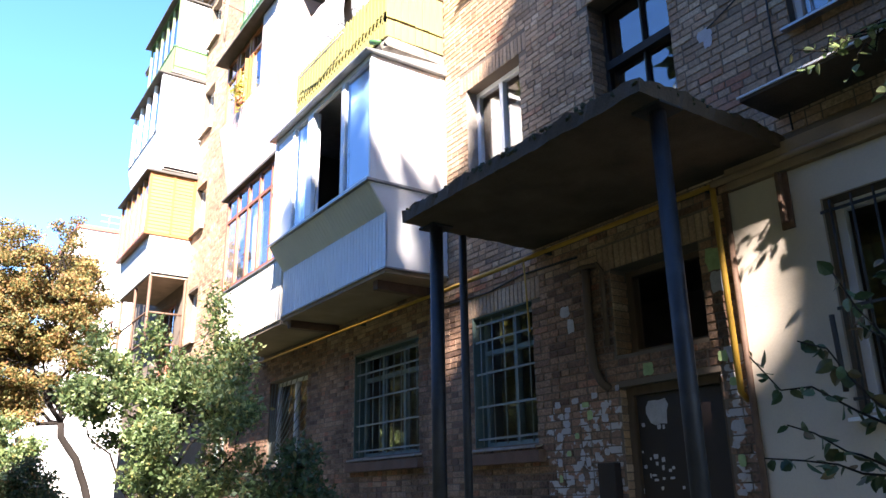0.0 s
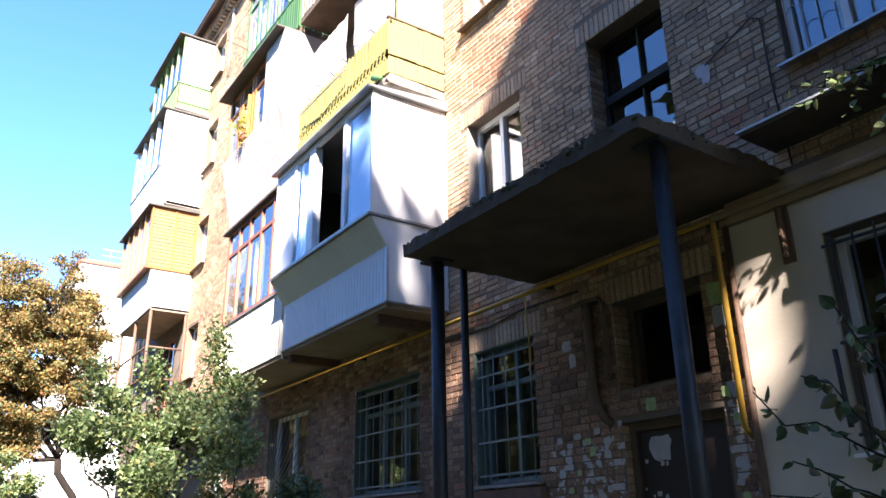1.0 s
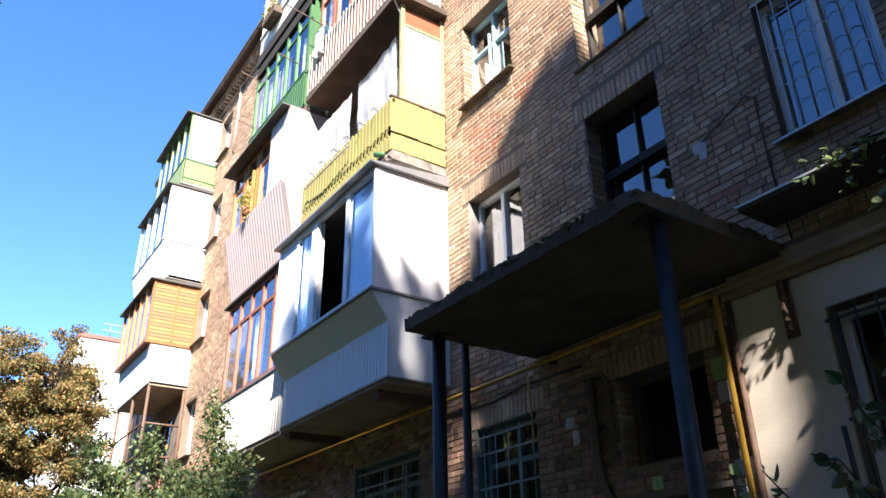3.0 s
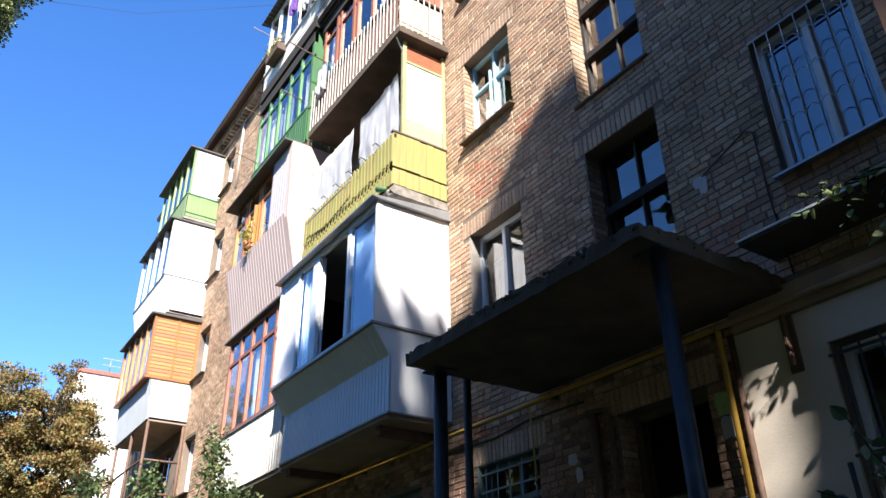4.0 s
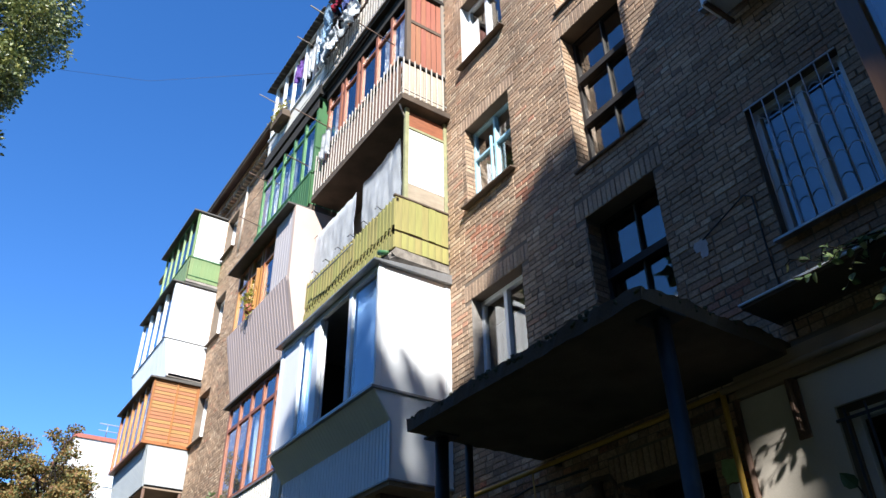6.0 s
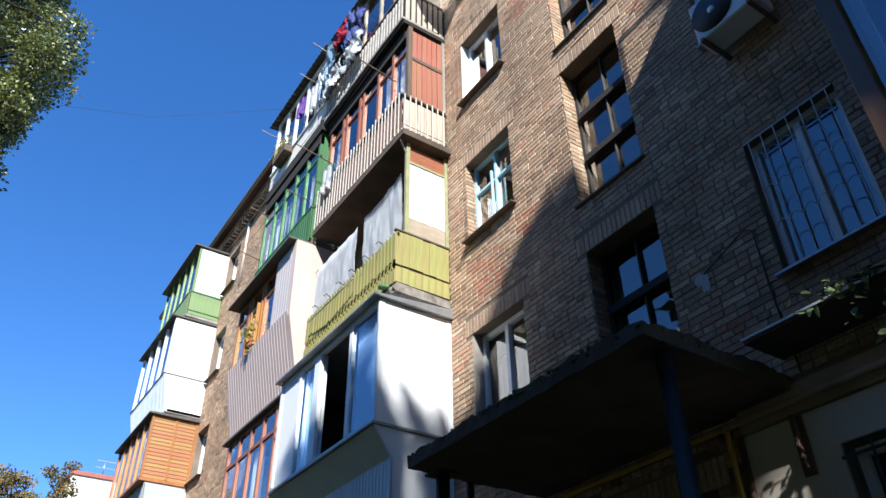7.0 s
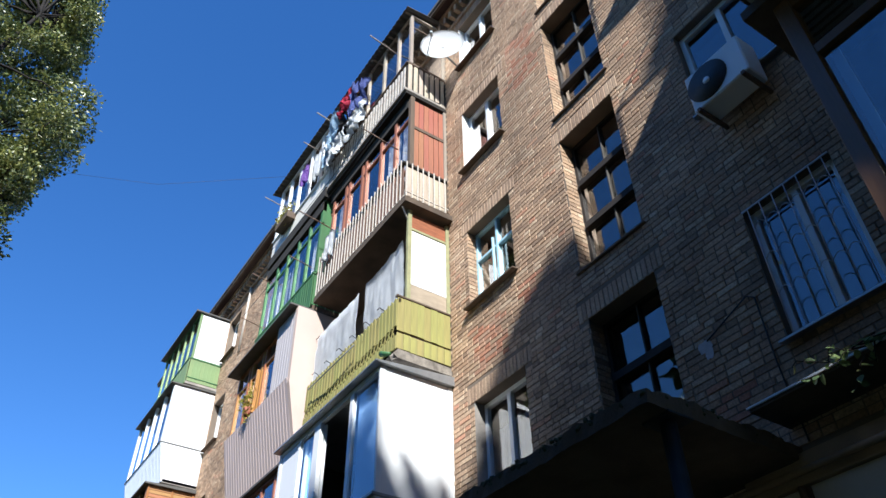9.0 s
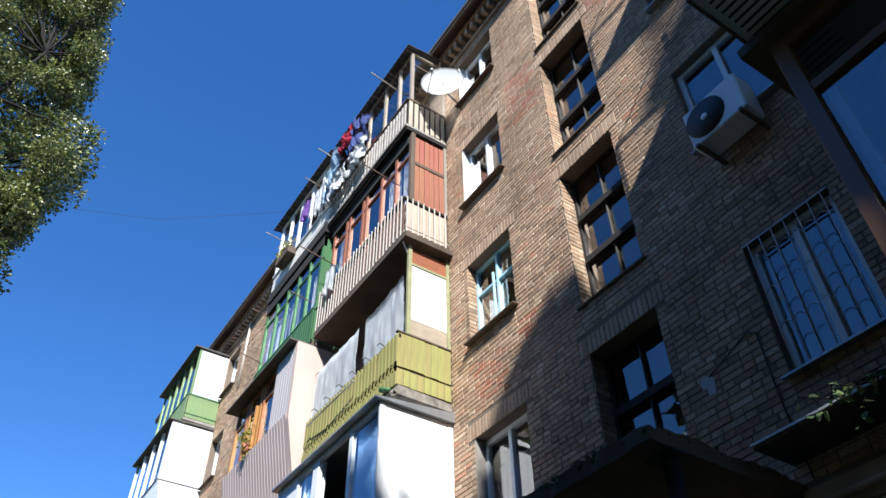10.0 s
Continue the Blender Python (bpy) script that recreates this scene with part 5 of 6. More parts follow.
prism("roof", [(0, 10.06), (-1.36, 10.0), (-1.36, 9.955), (0, 9.955)], "x", CX0 - 0.1, CX1 + 0.1, ROOF, b)

b = balcony((-21.5, 0, 4.2), "open balcony with brown steel frame and rails")
boxes("slab", [(CX0, CX1, -0.98, 0, 4.2, 4.32)], SLAB_UNDER, b)
for x, y in ((CX1 - 0.05, -0.95), (CX1 - 0.05, -0.05), (CX0 + 0.05, -0.95), (-21.5, -0.95)):
    pipe("post", [(x, y, 4.3), (x, y, 7.1)], 0.04, RUSTIRON, b)
for z in (5.35, 6.15):
    pipe("rail", [(CX0, -0.95, z), (CX1 - 0.05, -0.95, z), (CX1 - 0.05, -0.05, z)], 0.03, RUSTIRON, b)
pipe("basket_frame", [(CX0, -0.95, 6.15), (CX0, -1.5, 6.1), (CX0, -1.55, 5.4), (CX0, -0.95, 5.35)], 0.03, RUSTIRON, b)
pipe("basket_frame", [(CX0, -1.5, 6.1), (CX1 - 1.4, -1.5, 6.1), (CX1 - 1.4, -1.55, 5.4)], 0.03, RUSTIRON, b)
drain = thing("downpipe", (-18.8, -0.1, 4.0), "thin pale rainwater pipe on the facade", "pipe")
pipe("tube", [(-18.3, -0.04, 15.84), (-18.4, -0.03, 13.6)], 0.035, RAILWHITE, drain)

# E column: brown glazed balcony and the slotted soffit of the one above
b = balcony((-0.2, 0, 4.32), "glazed balcony with varnished brown wooden frame")
boxes("parapet", [(-1.36, 2.5, -0.92, -0.88, 4.32, 4.86), (-1.4, -1.365, -0.92, 0, 4.32, 4.86)], DARKWOOD, b)
boxes("corner_post", [(-1.44, -1.3, -0.98, -0.84, 4.86, 7.5)], WOODFRAME, b)
boxes("rail", [(-1.3, 2.5, -0.97, -0.86, 4.862, 4.98), (-1.3, 2.5, -0.97, -0.86, 6.7, 6.8), (-1.3, 2.5, -0.97, -0.86, 7.36, 7.5)], WOODFRAME, b)
boxes("stile", [(-0.3, -0.2, -0.96, -0.88, 4.98, 7.36)], WOODFRAME, b)
boxes("side_panel", [(-1.4, -1.37, -0.84, 0, 4.86, 7.5)], DARKWOOD, b)
for x0, x1 in ((-1.3, -0.3), (-0.2, 2.4)):
    pane("pane", x0, x1, -0.92, 4.98, 6.7, b, BLUEGLASS)
    pane("pane", x0, x1, -0.92, 6.8, 7.36, b, BLUEGLASS)
boxes("inner_sash", [(-1.26, -1.18, -0.86, -0.84, 5.0, 6.7)], WHITE, b)
boxes("roof", [(-1.66, 2.5, -1.1, 0, 7.5, 7.62)], DARKWOOD, b)
b = balcony((-0.2, 0, 7.7), "balcony clad in white siding with a slotted soffit")
boxes("soffit", [(-1.55, 2.5, -1.8, 0, 7.68, 7.71)], WHITE_SHEET, b, "slotted pale soffit")
for i in range(9):
    boxes("slot", [(-1.48, -1.04, -1.07 - 0.082 * i, -1.045 - 0.082 * i, 7.672, 7.682)], IRON, b, bevel=0)
boxes("edge_trim", [(-1.58, -1.55, -1.82, 0, 7.665, 7.75), (-1.55, 2.5, -1.82, -1.8, 7.665, 7.75)], DARKWOOD, b)
boxes("cladding", [(-1.54, 2.5, -1.79, -1.75, 7.72, 8.3), (-1.54, -1.5, -1.75, 0, 7.72, 8.3)], WHITE_SHEET, b)
b = balcony((-0.2, 0, 10.35), "upper balcony with a thin iron rail")
boxes("slab", [(-1.9, 2.5, -1.15, 0, 10.3, 10.45)], CONC, b)
for x, y in ((-1.88, -1.13), (-1.88, -0.5), (-0.6, -1.13), (0.8, -1.13)):
    pipe("post", [(x, y, 10.45), (x, y, 11.4)], 0.02, IRON, b)
pipe("handrail", [(-1.88, 0, 11.4), (-1.88, -1.13, 11.4), (2.5, -1.13, 11.4)], 0.02, IRON, b)
b = balcony((-0.2, 0, 13.0), "top balcony with a thin iron rail")
boxes("slab", [(-1.89, 2.5, -1.15, 0, 12.95, 13.06)], CONC, b)
for x, y in ((-1.87, -1.13), (-1.87, -0.5), (-0.6, -1.13), (0.8, -1.13)):
    pipe("post", [(x, y, 13.06), (x, y, 14.0)], 0.02, IRON, b)
pipe("handrail", [(-1.87, 0, 14.0), (-1.87, -1.13, 14.0), (2.5, -1.13, 14.0)], 0.02, IRON, b)

flowers = thing("balcony_plants", (-13.25, -1.05, 14.2), "trailing green plants in a balcony flower box", "plant")
bm = bmesh.new()
rng = random.Random(23)
for k in range(260):
    c = Vector((-13.25 + rng.gauss(0, 0.2), -1.08 + rng.gauss(0, 0.06), 14.28 + rng.gauss(0, 0.13)))
    d, e = Vector((rng.gauss(0, 1), rng.gauss(0, 1), rng.gauss(0, 1))).normalized() * 0.05, Vector((rng.gauss(0, 1), rng.gauss(0, 1), rng.gauss(0, 1))).normalized() * 0.022
    bm.faces.new([bm.verts.new(c - d), bm.verts.new(c + e), bm.verts.new(c + d), bm.verts.new(c - e)])
part("foliage", bm, PLANT, flowers)
span = thing("overhead_cable", (-13.6, -1.05, 16.0), "thin black cable from the top balcony to the poplar", "cable")
pipe("wire", [(-13.6, -1.05, 16.0), (-15.5, -3.8, 15.8), (-17.5, -7.5, 16.2)], 0.004, IRON, span, sides=5)

# ---- trees and shrubs ----
def foliage(parent, name, clumps, count, size, material, seed, hollow=0.5, stretch=1.0, droop=0.0, gaps=()):
    """Many small folded leaves spread over clumps of (centre, radii)."""
    rng = np.random.RandomState(seed)
    w = np.array([c[1][0] * c[1][1] * c[1][2] for c in clumps]) ** (2 / 3)
    pick = rng.choice(len(clumps), count, p=w / w.sum())
    cen = np.array([c[0] for c in clumps])[pick]
    rad = np.array([c[1] for c in clumps])[pick]
    d = rng.normal(size=(count, 3))
    d /= np.linalg.norm(d, axis=1)[:, None]
    rr = hollow + (1 - hollow) * rng.rand(count) ** 0.7
    rr *= 1 + 0.22 * np.sin(d[:, 0] * 5 + pick) * np.sin(d[:, 2] * 6 + pick * 2)
    p = cen + d * rad * rr[:, None]
    a = rng.normal(size=(count, 3)) + d * 0.4
    a[:, 2] -= droop
    a /= np.linalg.norm(a, axis=1)[:, None]
    b = np.cross(a, rng.normal(size=(count, 3)))
    b /= np.linalg.norm(b, axis=1)[:, None]
    s = size * (0.6 + 0.8 * rng.rand(count))[:, None]
    if gaps:  # leaves cut away so that the sun reaches set patches
        q = p + a * s * 0.55
        fx, fz = q[:, 0] + q[:, 1] * SUN.x / -SUN.y, q[:, 2] + q[:, 1] * SUN.z / -SUN.y
        keep = np.ones(count, bool)
        for outline in gaps:
            hit = np.zeros(count, bool)
            for (x0, z0), (x1, z1) in zip(outline, outline[1:] + outline[:1]):
                if z0 != z1:
                    hit ^= ((z0 > fz) != (z1 > fz)) & (fx < (x1 - x0) * (fz - z0) / (z1 - z0) + x0)
            keep &= ~hit
        p, a, b, s = p[keep], a[keep], b[keep], s[keep]
        count = len(p)
    c = np.cross(a, b)
    v = np.stack([p, p + a * s * 0.5 + b * s * 0.34 * stretch + c * s * 0.1, p + a * s * 1.1, p + a * s * 0.5 - b * s * 0.34 * stretch + c * s * 0.1], 1).reshape(-1, 3)
    me = bpy.data.meshes.new(name)
    idx = np.arange(count) * 4
    f = np.stack([idx, idx + 1, idx + 2, idx, idx + 2, idx + 3], 1).reshape(-1, 3)
    me.from_pydata(v.tolist(), [], f.tolist())
    me.materials.append(material)
    ob = new(name, me)
    ob.parent = parent
    ob.matrix_parent_inverse = Matrix.Translation(-ORIGIN.get(parent, Vector()))
    return ob


def limb(bm, a, b, r0, r1, rng, bend=0.15, n=7):
    a, b = Vector(a), Vector(b)
    L = (b - a).length
    pts = [a.lerp(b, i / n) + (Vector((rng.gauss(0, 1), rng.gauss(0, 1), rng.gauss(0, 0.5))) * L * bend * 0.2 if 0 < i < n else Vector()) for i in range(n + 1)]
    tube(bm, pts, [r0 + (r1 - r0) * i / n for i in range(n + 1)], 7)
    return pts


def tree(name, base, fork, clumps, r, count, size, leaf, label, seed, twigs=3, bend=1.0, **kw):
    rng = random.Random(seed)
    t = thing(name, base, label, "tree" if "tree" in name else "shrub")
    bm = bmesh.new()
    limb(bm, base, fork, r, r * 0.8, rng, 0.06, 12)
    forks = [Vector(fork)]
    for c, rad in clumps[::max(1, len(clumps) // 6)]:  # main limbs, then branches out of them
        forks += limb(bm, fork, c, r * 0.5, r * 0.14, rng, 0.3 * bend)[2:6]
    for c, rad in clumps:
        root = min(forks, key=lambda q: (q - Vector(c)).length + 0.5 * max(0, q.z - c[2]))
        pts = limb(bm, root, c, r * 0.18, r * 0.07, rng, 0.35 * bend)
        for k in range(twigs):
            q = Vector(c) + Vector((rng.uniform(-1, 1) * rad[0], rng.uniform(-1, 1) * rad[1], rng.uniform(-1, 1) * rad[2])) * 0.85
            limb(bm, pts[rng.choice((4, 5, 6))], q, r * 0.07, r * 0.02, rng, 0.3, 5)
    part("trunk", bm, BARK, t, smooth=True)
    foliage(t, "crown", clumps, count, size, leaf, seed, **kw)
    return t


def scatter(rng, centre, radii, n, size):
    out = []
    for k in range(n):
        d = Vector((rng.gauss(0, 1), rng.gauss(0, 1), rng.gauss(0, 1))).normalized() * rng.uniform(0.35, 1) ** 0.6
        s = size * rng.uniform(0.7, 1.3)
        out.append(((centre[0] + d.x * radii[0], centre[1] + d.y * radii[1], centre[2] + d.z * radii[2]), (s, s, s * 0.75)))
    return out


def tiers(rng, centre, radii, n, size):
    """Flat sprays of leaves spread through a crown, in loose layers."""
    out = []
    for k in range(n):
        d = Vector((rng.gauss(0, 1), rng.gauss(0, 1), rng.gauss(0, 1))).normalized() * rng.uniform(0.1, 1) ** 0.5 * rng.uniform(0.85, 1.15)
        s = size * rng.uniform(0.5, 1.3)
        out.append(((centre[0] + d.x * radii[0], centre[1] + d.y * radii[1], centre[2] + d.z * radii[2]), (s, s, s * 0.6)))
    return out


rng = random.Random(3)
tree("chestnut_tree", (-19.75, -1.0, 0), (-19.85, -2.62, 3.3), tiers(rng, (-20.0, -3.45, 5.85), (1.5, 1.75, 2.3), 260, 0.32) + tiers(rng, (-20.2, -4.1, 3.7), (0.9, 1.1, 0.8), 26, 0.36), 0.1, 75000, 0.064, LEAF_CHEST, "chestnut tree with browning autumn leaves", 3, twigs=2, hollow=0.15, stretch=1.1, droop=0.5)
rng = random.Random(6)
tree("chestnut_tree", (-31, -6.5, 0), (-31, -6.5, 3.0), scatter(rng, (-31, -5.6, 5.6), (3, 3.6, 3.6), 40, 0.9), 0.2, 12000, 0.17, LEAF_CHEST, "chestnut tree with browning autumn leaves", 6, droop=0.4, hollow=0.2)
rng = random.Random(7)
lil = scatter(rng, (-9.3, -2.9, 2.35), (0.95, 0.85, 1.0), 46, 0.25) + [((-9.05, -2.62, 3.75), (0.18, 0.18, 0.4)), ((-9.1, -2.5, 3.3), (0.3, 0.25, 0.4)), ((-9.0, -2.3, 3.1), (0.28, 0.25, 0.4)), ((-9.2, -3.3, 3.35), (0.16, 0.2, 0.3)), ((-9.3, -3.9, 3.3), (0.2, 0.2, 0.3))] + scatter(rng, (-9.4, -3.75, 2.85), (0.5, 0.35, 0.4), 11, 0.22)
tree("lilac_shrub", (-9.2, -3.0, 0), (-9.2, -3.0, 0.9), lil, 0.045, 21000, 0.055, LEAF_LILAC, "sunlit green lilac bush before the facade", 7, twigs=2, hollow=0.1)
rng = random.Random(8)
tree("shade_shrub", (-7.5, -2.2, 0), (-7.5, -2.2, 0.7), scatter(rng, (-7.55, -2.25, 1.45), (0.6, 0.5, 0.75), 22, 0.22), 0.04, 6500, 0.055, LEAF_DARK, "dark shrub in the shade of the balconies", 8, twigs=2, hollow=0.1)
rng = random.Random(17)
tree("garden_shrub", (-16.5, -4.2, 0), (-16.5, -4.2, 0.7), scatter(rng, (-16.5, -4.1, 1.9), (0.9, 0.8, 0.9), 20, 0.35), 0.05, 7000, 0.08, LEAF_LILAC, "yellow-green garden bush below the chestnut", 17, twigs=2, hollow=0.2)
rng = random.Random(19)
tree("garden_shrub", (-24, -3.4, 0), (-24, -3.4, 0.7), scatter(rng, (-24, -3.6, 2.0), (1.0, 1.5, 1.3), 20, 0.45), 0.05, 6000, 0.1, LEAF_CHEST, "browning garden bush below the chestnut", 19, twigs=2, hollow=0.2)
rng = random.Random(23)
tree("garden_shrub", (-17.6, -3.9, 0), (-17.6, -3.9, 0.8), scatter(rng, (-17.6, -3.95, 2.3), (0.7, 0.65, 1.0), 26, 0.3), 0.05, 9000, 0.08, LEAF_LILAC, "yellow-green garden bush below the chestnut", 23, twigs=2, hollow=0.15)
rng = random.Random(24)
tree("shade_shrub", (-15.2, -3.75, 0), (-15.2, -3.75, 0.6), scatter(rng, (-15.2, -3.75, 1.6), (0.5, 0.5, 0.75), 24, 0.25), 0.04, 9000, 0.06, LEAF_DARK, "dark green bush below the chestnut", 24, twigs=2, hollow=0.15)
rng = random.Random(9)
pop = []
for k in range(190):
    z = rng.uniform(13.2, 27.0)
    rim = float(np.interp(z, (13.6, 15, 16.2, 17.6, 18.6, 19.3, 20.2, 22, 25, 27), (-6.7, -6.6, -6.35, -5.9, -5.7, -7.7, -6.9, -6.8, -7.3, -7.8))) + 0.15 * math.sin(z * 5)
    r = rng.uniform(0.4, 0.75)
    pop.append(((-17.3 + rng.uniform(-1.4, 1.4), rim - r * 0.75 - 3.2 * max(0, rng.uniform(-0.5, 1)), z), (r, r, r * 0.95)))
tree("poplar_tree", (-17.5, -10.2, 0), (-17.5, -10.2, 9), pop, 0.2, 100000, 0.1, LEAF_POPLAR, "tall poplar with glossy green leaves", 9, twigs=2, bend=0.2, hollow=0.3)
# trees behind the camera that shade the lower wall
def gap(x0, x1, z0, z1):
    return [(x0, z0), (x1, z0), (x1, z1), (x0, z1)]


# outlines of sunlit patches on the wall, cut out of the unseen crowns
LIGHT_GAPS = [
    [(-7.6, 5.2), (-7.2, 6.4), (-6.7, 7.1), (-6.25, 7.65), (-5.7, 8.0), (-5.1, 8.1), (-4.0, 8.2), (-3.55, 8.6), (-3.36, 8.9), (-3.44, 9.66), (-3.05, 10.1), (-3.02, 13.6), (-9.0, 13.6)],
    [(-2.82, 11.2), (-2.86, 10.3), (-2.45, 10.6), (-2.4, 11.2)],
    [(-3.98, 2.3), (-3.6, 2.35), (-3.24, 2.55), (-3.22, 3.65), (-3.45, 3.7), (-3.98, 3.0)],
    [(-8.1, 2.7), (-7.35, 3.4), (-7.3, 4.1), (-8.1, 4.1)],
    gap(-17, -12.9, 2.0, 4.1), gap(-12.5, -11.9, 2.3, 3.3), gap(-11.2, -10.7, 2.1, 3.0), gap(-9.3, -8.7, 3.2, 4.3), gap(-10.2, -9.3, 3.9, 6.1), gap(-9.5, -8.9, 4.6, 6.5), gap(-8.95, -8.3, 4.85, 6.9), gap(-8.35, -7.5, 5.45, 7.6),
]
rng = random.Random(10)
# thin crown with extra clumps, shaped to cast the wall's shade outline
tree("poplar_tree", (5.6, -6.6, 0), (5.6, -6.6, 6), scatter(rng, (5.0, -6.5, 13.3), (5.3, 0.4, 4.3), 42, 0.85) + [((5.4 + 0.3 * k, -6.5 + 0.1 * (k % 3), 17.2 + 0.09 * k + dz), (0.42, 0.4, 0.42)) for k in range(9) for dz in (0, 0.65, 1.15)], 0.2, 40000, 0.22, LEAF_POPLAR, "tall poplar with glossy green leaves", 10, twigs=1, gaps=LIGHT_GAPS)
rng = random.Random(12)
tree("poplar_tree", (11.2, -6.5, 0), (11.2, -6.5, 8), scatter(rng, (11.2, -6.5, 16.4), (3.0, 0.5, 4.2), 28, 0.85), 0.22, 24000, 0.22, LEAF_POPLAR, "tall poplar with glossy green leaves", 22, twigs=1, gaps=LIGHT_GAPS)
tree("poplar_tree", (13.2, -6.5, 0), (13.2, -6.5, 10), scatter(rng, (13.0, -6.5, 21.0), (2.8, 0.6, 5.2), 30, 0.9) + [((9.3, -6.5, 19.2), (0.8, 0.4, 0.9)), ((9.7, -6.5, 20.2), (0.7, 0.4, 0.8)), ((9.0, -6.5, 18.2), (0.7, 0.4, 0.7))], 0.32, 24000, 0.22, LEAF_POPLAR, "tall poplar with glossy green leaves", 12, twigs=1, gaps=LIGHT_GAPS)
rng = random.Random(31)
# added out of view: shades the ground so less light bounces under the canopy
tree("blocker_tree", (6.8, -6.9, 0), (6.8, -6.9, 3.2), scatter(rng, (6.6, -6.9, 6.0), (4.0, 0.8, 3.0), 36, 0.95), 0.16, 22000, 0.22, LEAF_POPLAR, "unseen yard tree added to block light", 31, twigs=1, gaps=LIGHT_GAPS)
# more unseen trees, added to keep sun off the ground and wall further east
for k in range(4):
    x = 15.2 + 3.3 * k
    tree("blocker_tree", (x, -7.2, 0), (x, -7.2, 3.0), scatter(rng, (x, -7.2, 11.5), (2.0, 0.9, 9.4), 40, 1.15), 0.2, 12000, 0.4, LEAF_POPLAR, "unseen yard tree added to block light", 120 + k, twigs=1)
# unseen trees and poplar rows added behind the camera to block sky light
rng = random.Random(13)
# further cut-outs that keep sun on the bush, chestnut and balconies
SUNNY = LIGHT_GAPS + [gap(-4.3, -2.9, 1.9, 4.1), gap(-8.5, -7.0, 2.3, 4.6), gap(-19.8, -11.5, -7.4, 1.6), gap(-31, -22.5, -8, 3.6), [(-60, 2.5), (-10.2, 3.9), (-7.4, 5.6), (-7.4, 40), (-60, 40)], gap(-9.0, -3.0, 13.5, 40)]
for k in range(2):
    x, y = -7 + 4.0 * k, -12.2 + 0.5 * k
    tree("blocker_tree", (x, y, 0), (x, y, 3.5), scatter(rng, (x, y, 7.0), (2.4, 1.6, 4.0), 22, 1.3), 0.22, 7000, 0.5, LEAF_POPLAR, "unseen yard tree added to block light", 60 + k, twigs=1)
for k in range(3):
    x, y = -14.6 - 3.3 * k, -13.0 - 0.6 * k
    tree("blocker_tree", (x, y, 0), (x, y, 3.5), scatter(rng, (x, y, 5.8), (2.2, 1.6, 3.2), 20, 1.3), 0.22, 7000, 0.5, LEAF_POPLAR, "unseen yard tree added to block light", 160 + k, twigs=1)
tree("poplar_tree", (-11.4, -12.6, 0), (-11.4, -12.6, 4.5), scatter(rng, (-11.4, -12.6, 11.6), (0.8, 1.2, 9.8), 40, 0.85), 0.28, 9000, 0.5, LEAF_POPLAR, "tall poplar with glossy green leaves", 170, twigs=1)
for k in range(6):
    x, y = -21.8 - 3.6 * k, -13.0 + rng.uniform(-0.5, 0.1)
    tree("poplar_tree", (x, y, 0), (x, y, 4.5), scatter(rng, (x, y, 8.2), (1.9, 1.2, 5.8), 24, 1.5), 0.3, 6000, 0.6, LEAF_POPLAR, "tall poplar with glossy green leaves", 180 + k, twigs=1)
for k in range(8):
    x, y = 0.2 + 3.5 * k + rng.uniform(-0.3, 0.3), -12.4 + rng.uniform(-0.5, 0.5)
    tree("poplar_tree", (x, y, 0), (x, y, 4.5), scatter(rng, (x, y, 14.4), (1.8, 1.3, 12.4), 42, 1.4), 0.15, 13000, 0.45, LEAF_POPLAR, "tall poplar with glossy green leaves", 70 + k, twigs=0, gaps=SUNNY)
for k in range(4):
    x, y = 1.6 + 3.9 * k, -9.0 + 0.3 * (k % 2)
    tree("blocker_tree", (x, y, 0), (x, y, 3.5), scatter(rng, (x, y, 11.2), (2.1, 0.9, 7.6), 32, 1.2), 0.12, 12000, 0.36, LEAF_POPLAR, "unseen yard tree added to block light", 90 + k, twigs=0, gaps=SUNNY)
for k in range(14):
    x, y = -62 + 7.0 * k + rng.uniform(-1, 1), -25 + rng.uniform(-2, 2)
    tree("blocker_tree", (x, y, 0), (x, y, 3.5), scatter(rng, (x, y, 7.0), (3.6, 2.4, 6.0), 14, 2.2), 0.25, 2600, 0.9, LEAF_POPLAR, "unseen yard tree added to block light", 80 + k, twigs=1)


def spray(name, stems, label, leaf_size, leaf, seed, step=0.06):
    """Thin leafy stems; each stem is a list of points."""
    rng = random.Random(seed)
    t = thing(name, stems[0][0], label, "shrub")
    bm = bmesh.new()
    lf = bmesh.new()
    for pts in stems:
        tube(bm, pts, [0.008 - 0.005 * i / (len(pts) - 1) for i in range(len(pts))], 5)
        for p, q in zip(pts, pts[1:]):
            p, q = Vector(p), Vector(q)
            n = max(1, int((q - p).length / step))
            for k in range(n):
                c = p.lerp(q, (k + rng.random()) / n)
                a = Vector((rng.gauss(0, 1), rng.gauss(0, 1), rng.gauss(-0.5, 0.6))).normalized()
                w = a.cross(Vector((rng.gauss(0, 1), rng.gauss(0, 1), rng.gauss(0, 1)))).normalized()
                up = a.cross(w)
                s = leaf_size * rng.uniform(0.6, 1.25)
                rim = [c + a * s * u + w * s * h + up * s * f for u, h, f in ((0.12, 0, 0), (0.35, 0.3, 0.06), (0.65, 0.36, 0.08), (0.95, 0.2, 0.03), (1.15, 0, -0.05), (0.95, -0.2, 0.03), (0.65, -0.36, 0.08), (0.35, -0.3, 0.06))]
                vv = [lf.verts.new(x) for x in rim]
                lf.faces.new((vv[0], vv[1], vv[2], vv[3], vv[4]))
                lf.faces.new((vv[0], vv[4], vv[5], vv[6], vv[7]))
    part("stem", bm, BARK, t)
    part("leaves", lf, leaf, t)


rng = random.Random(14)


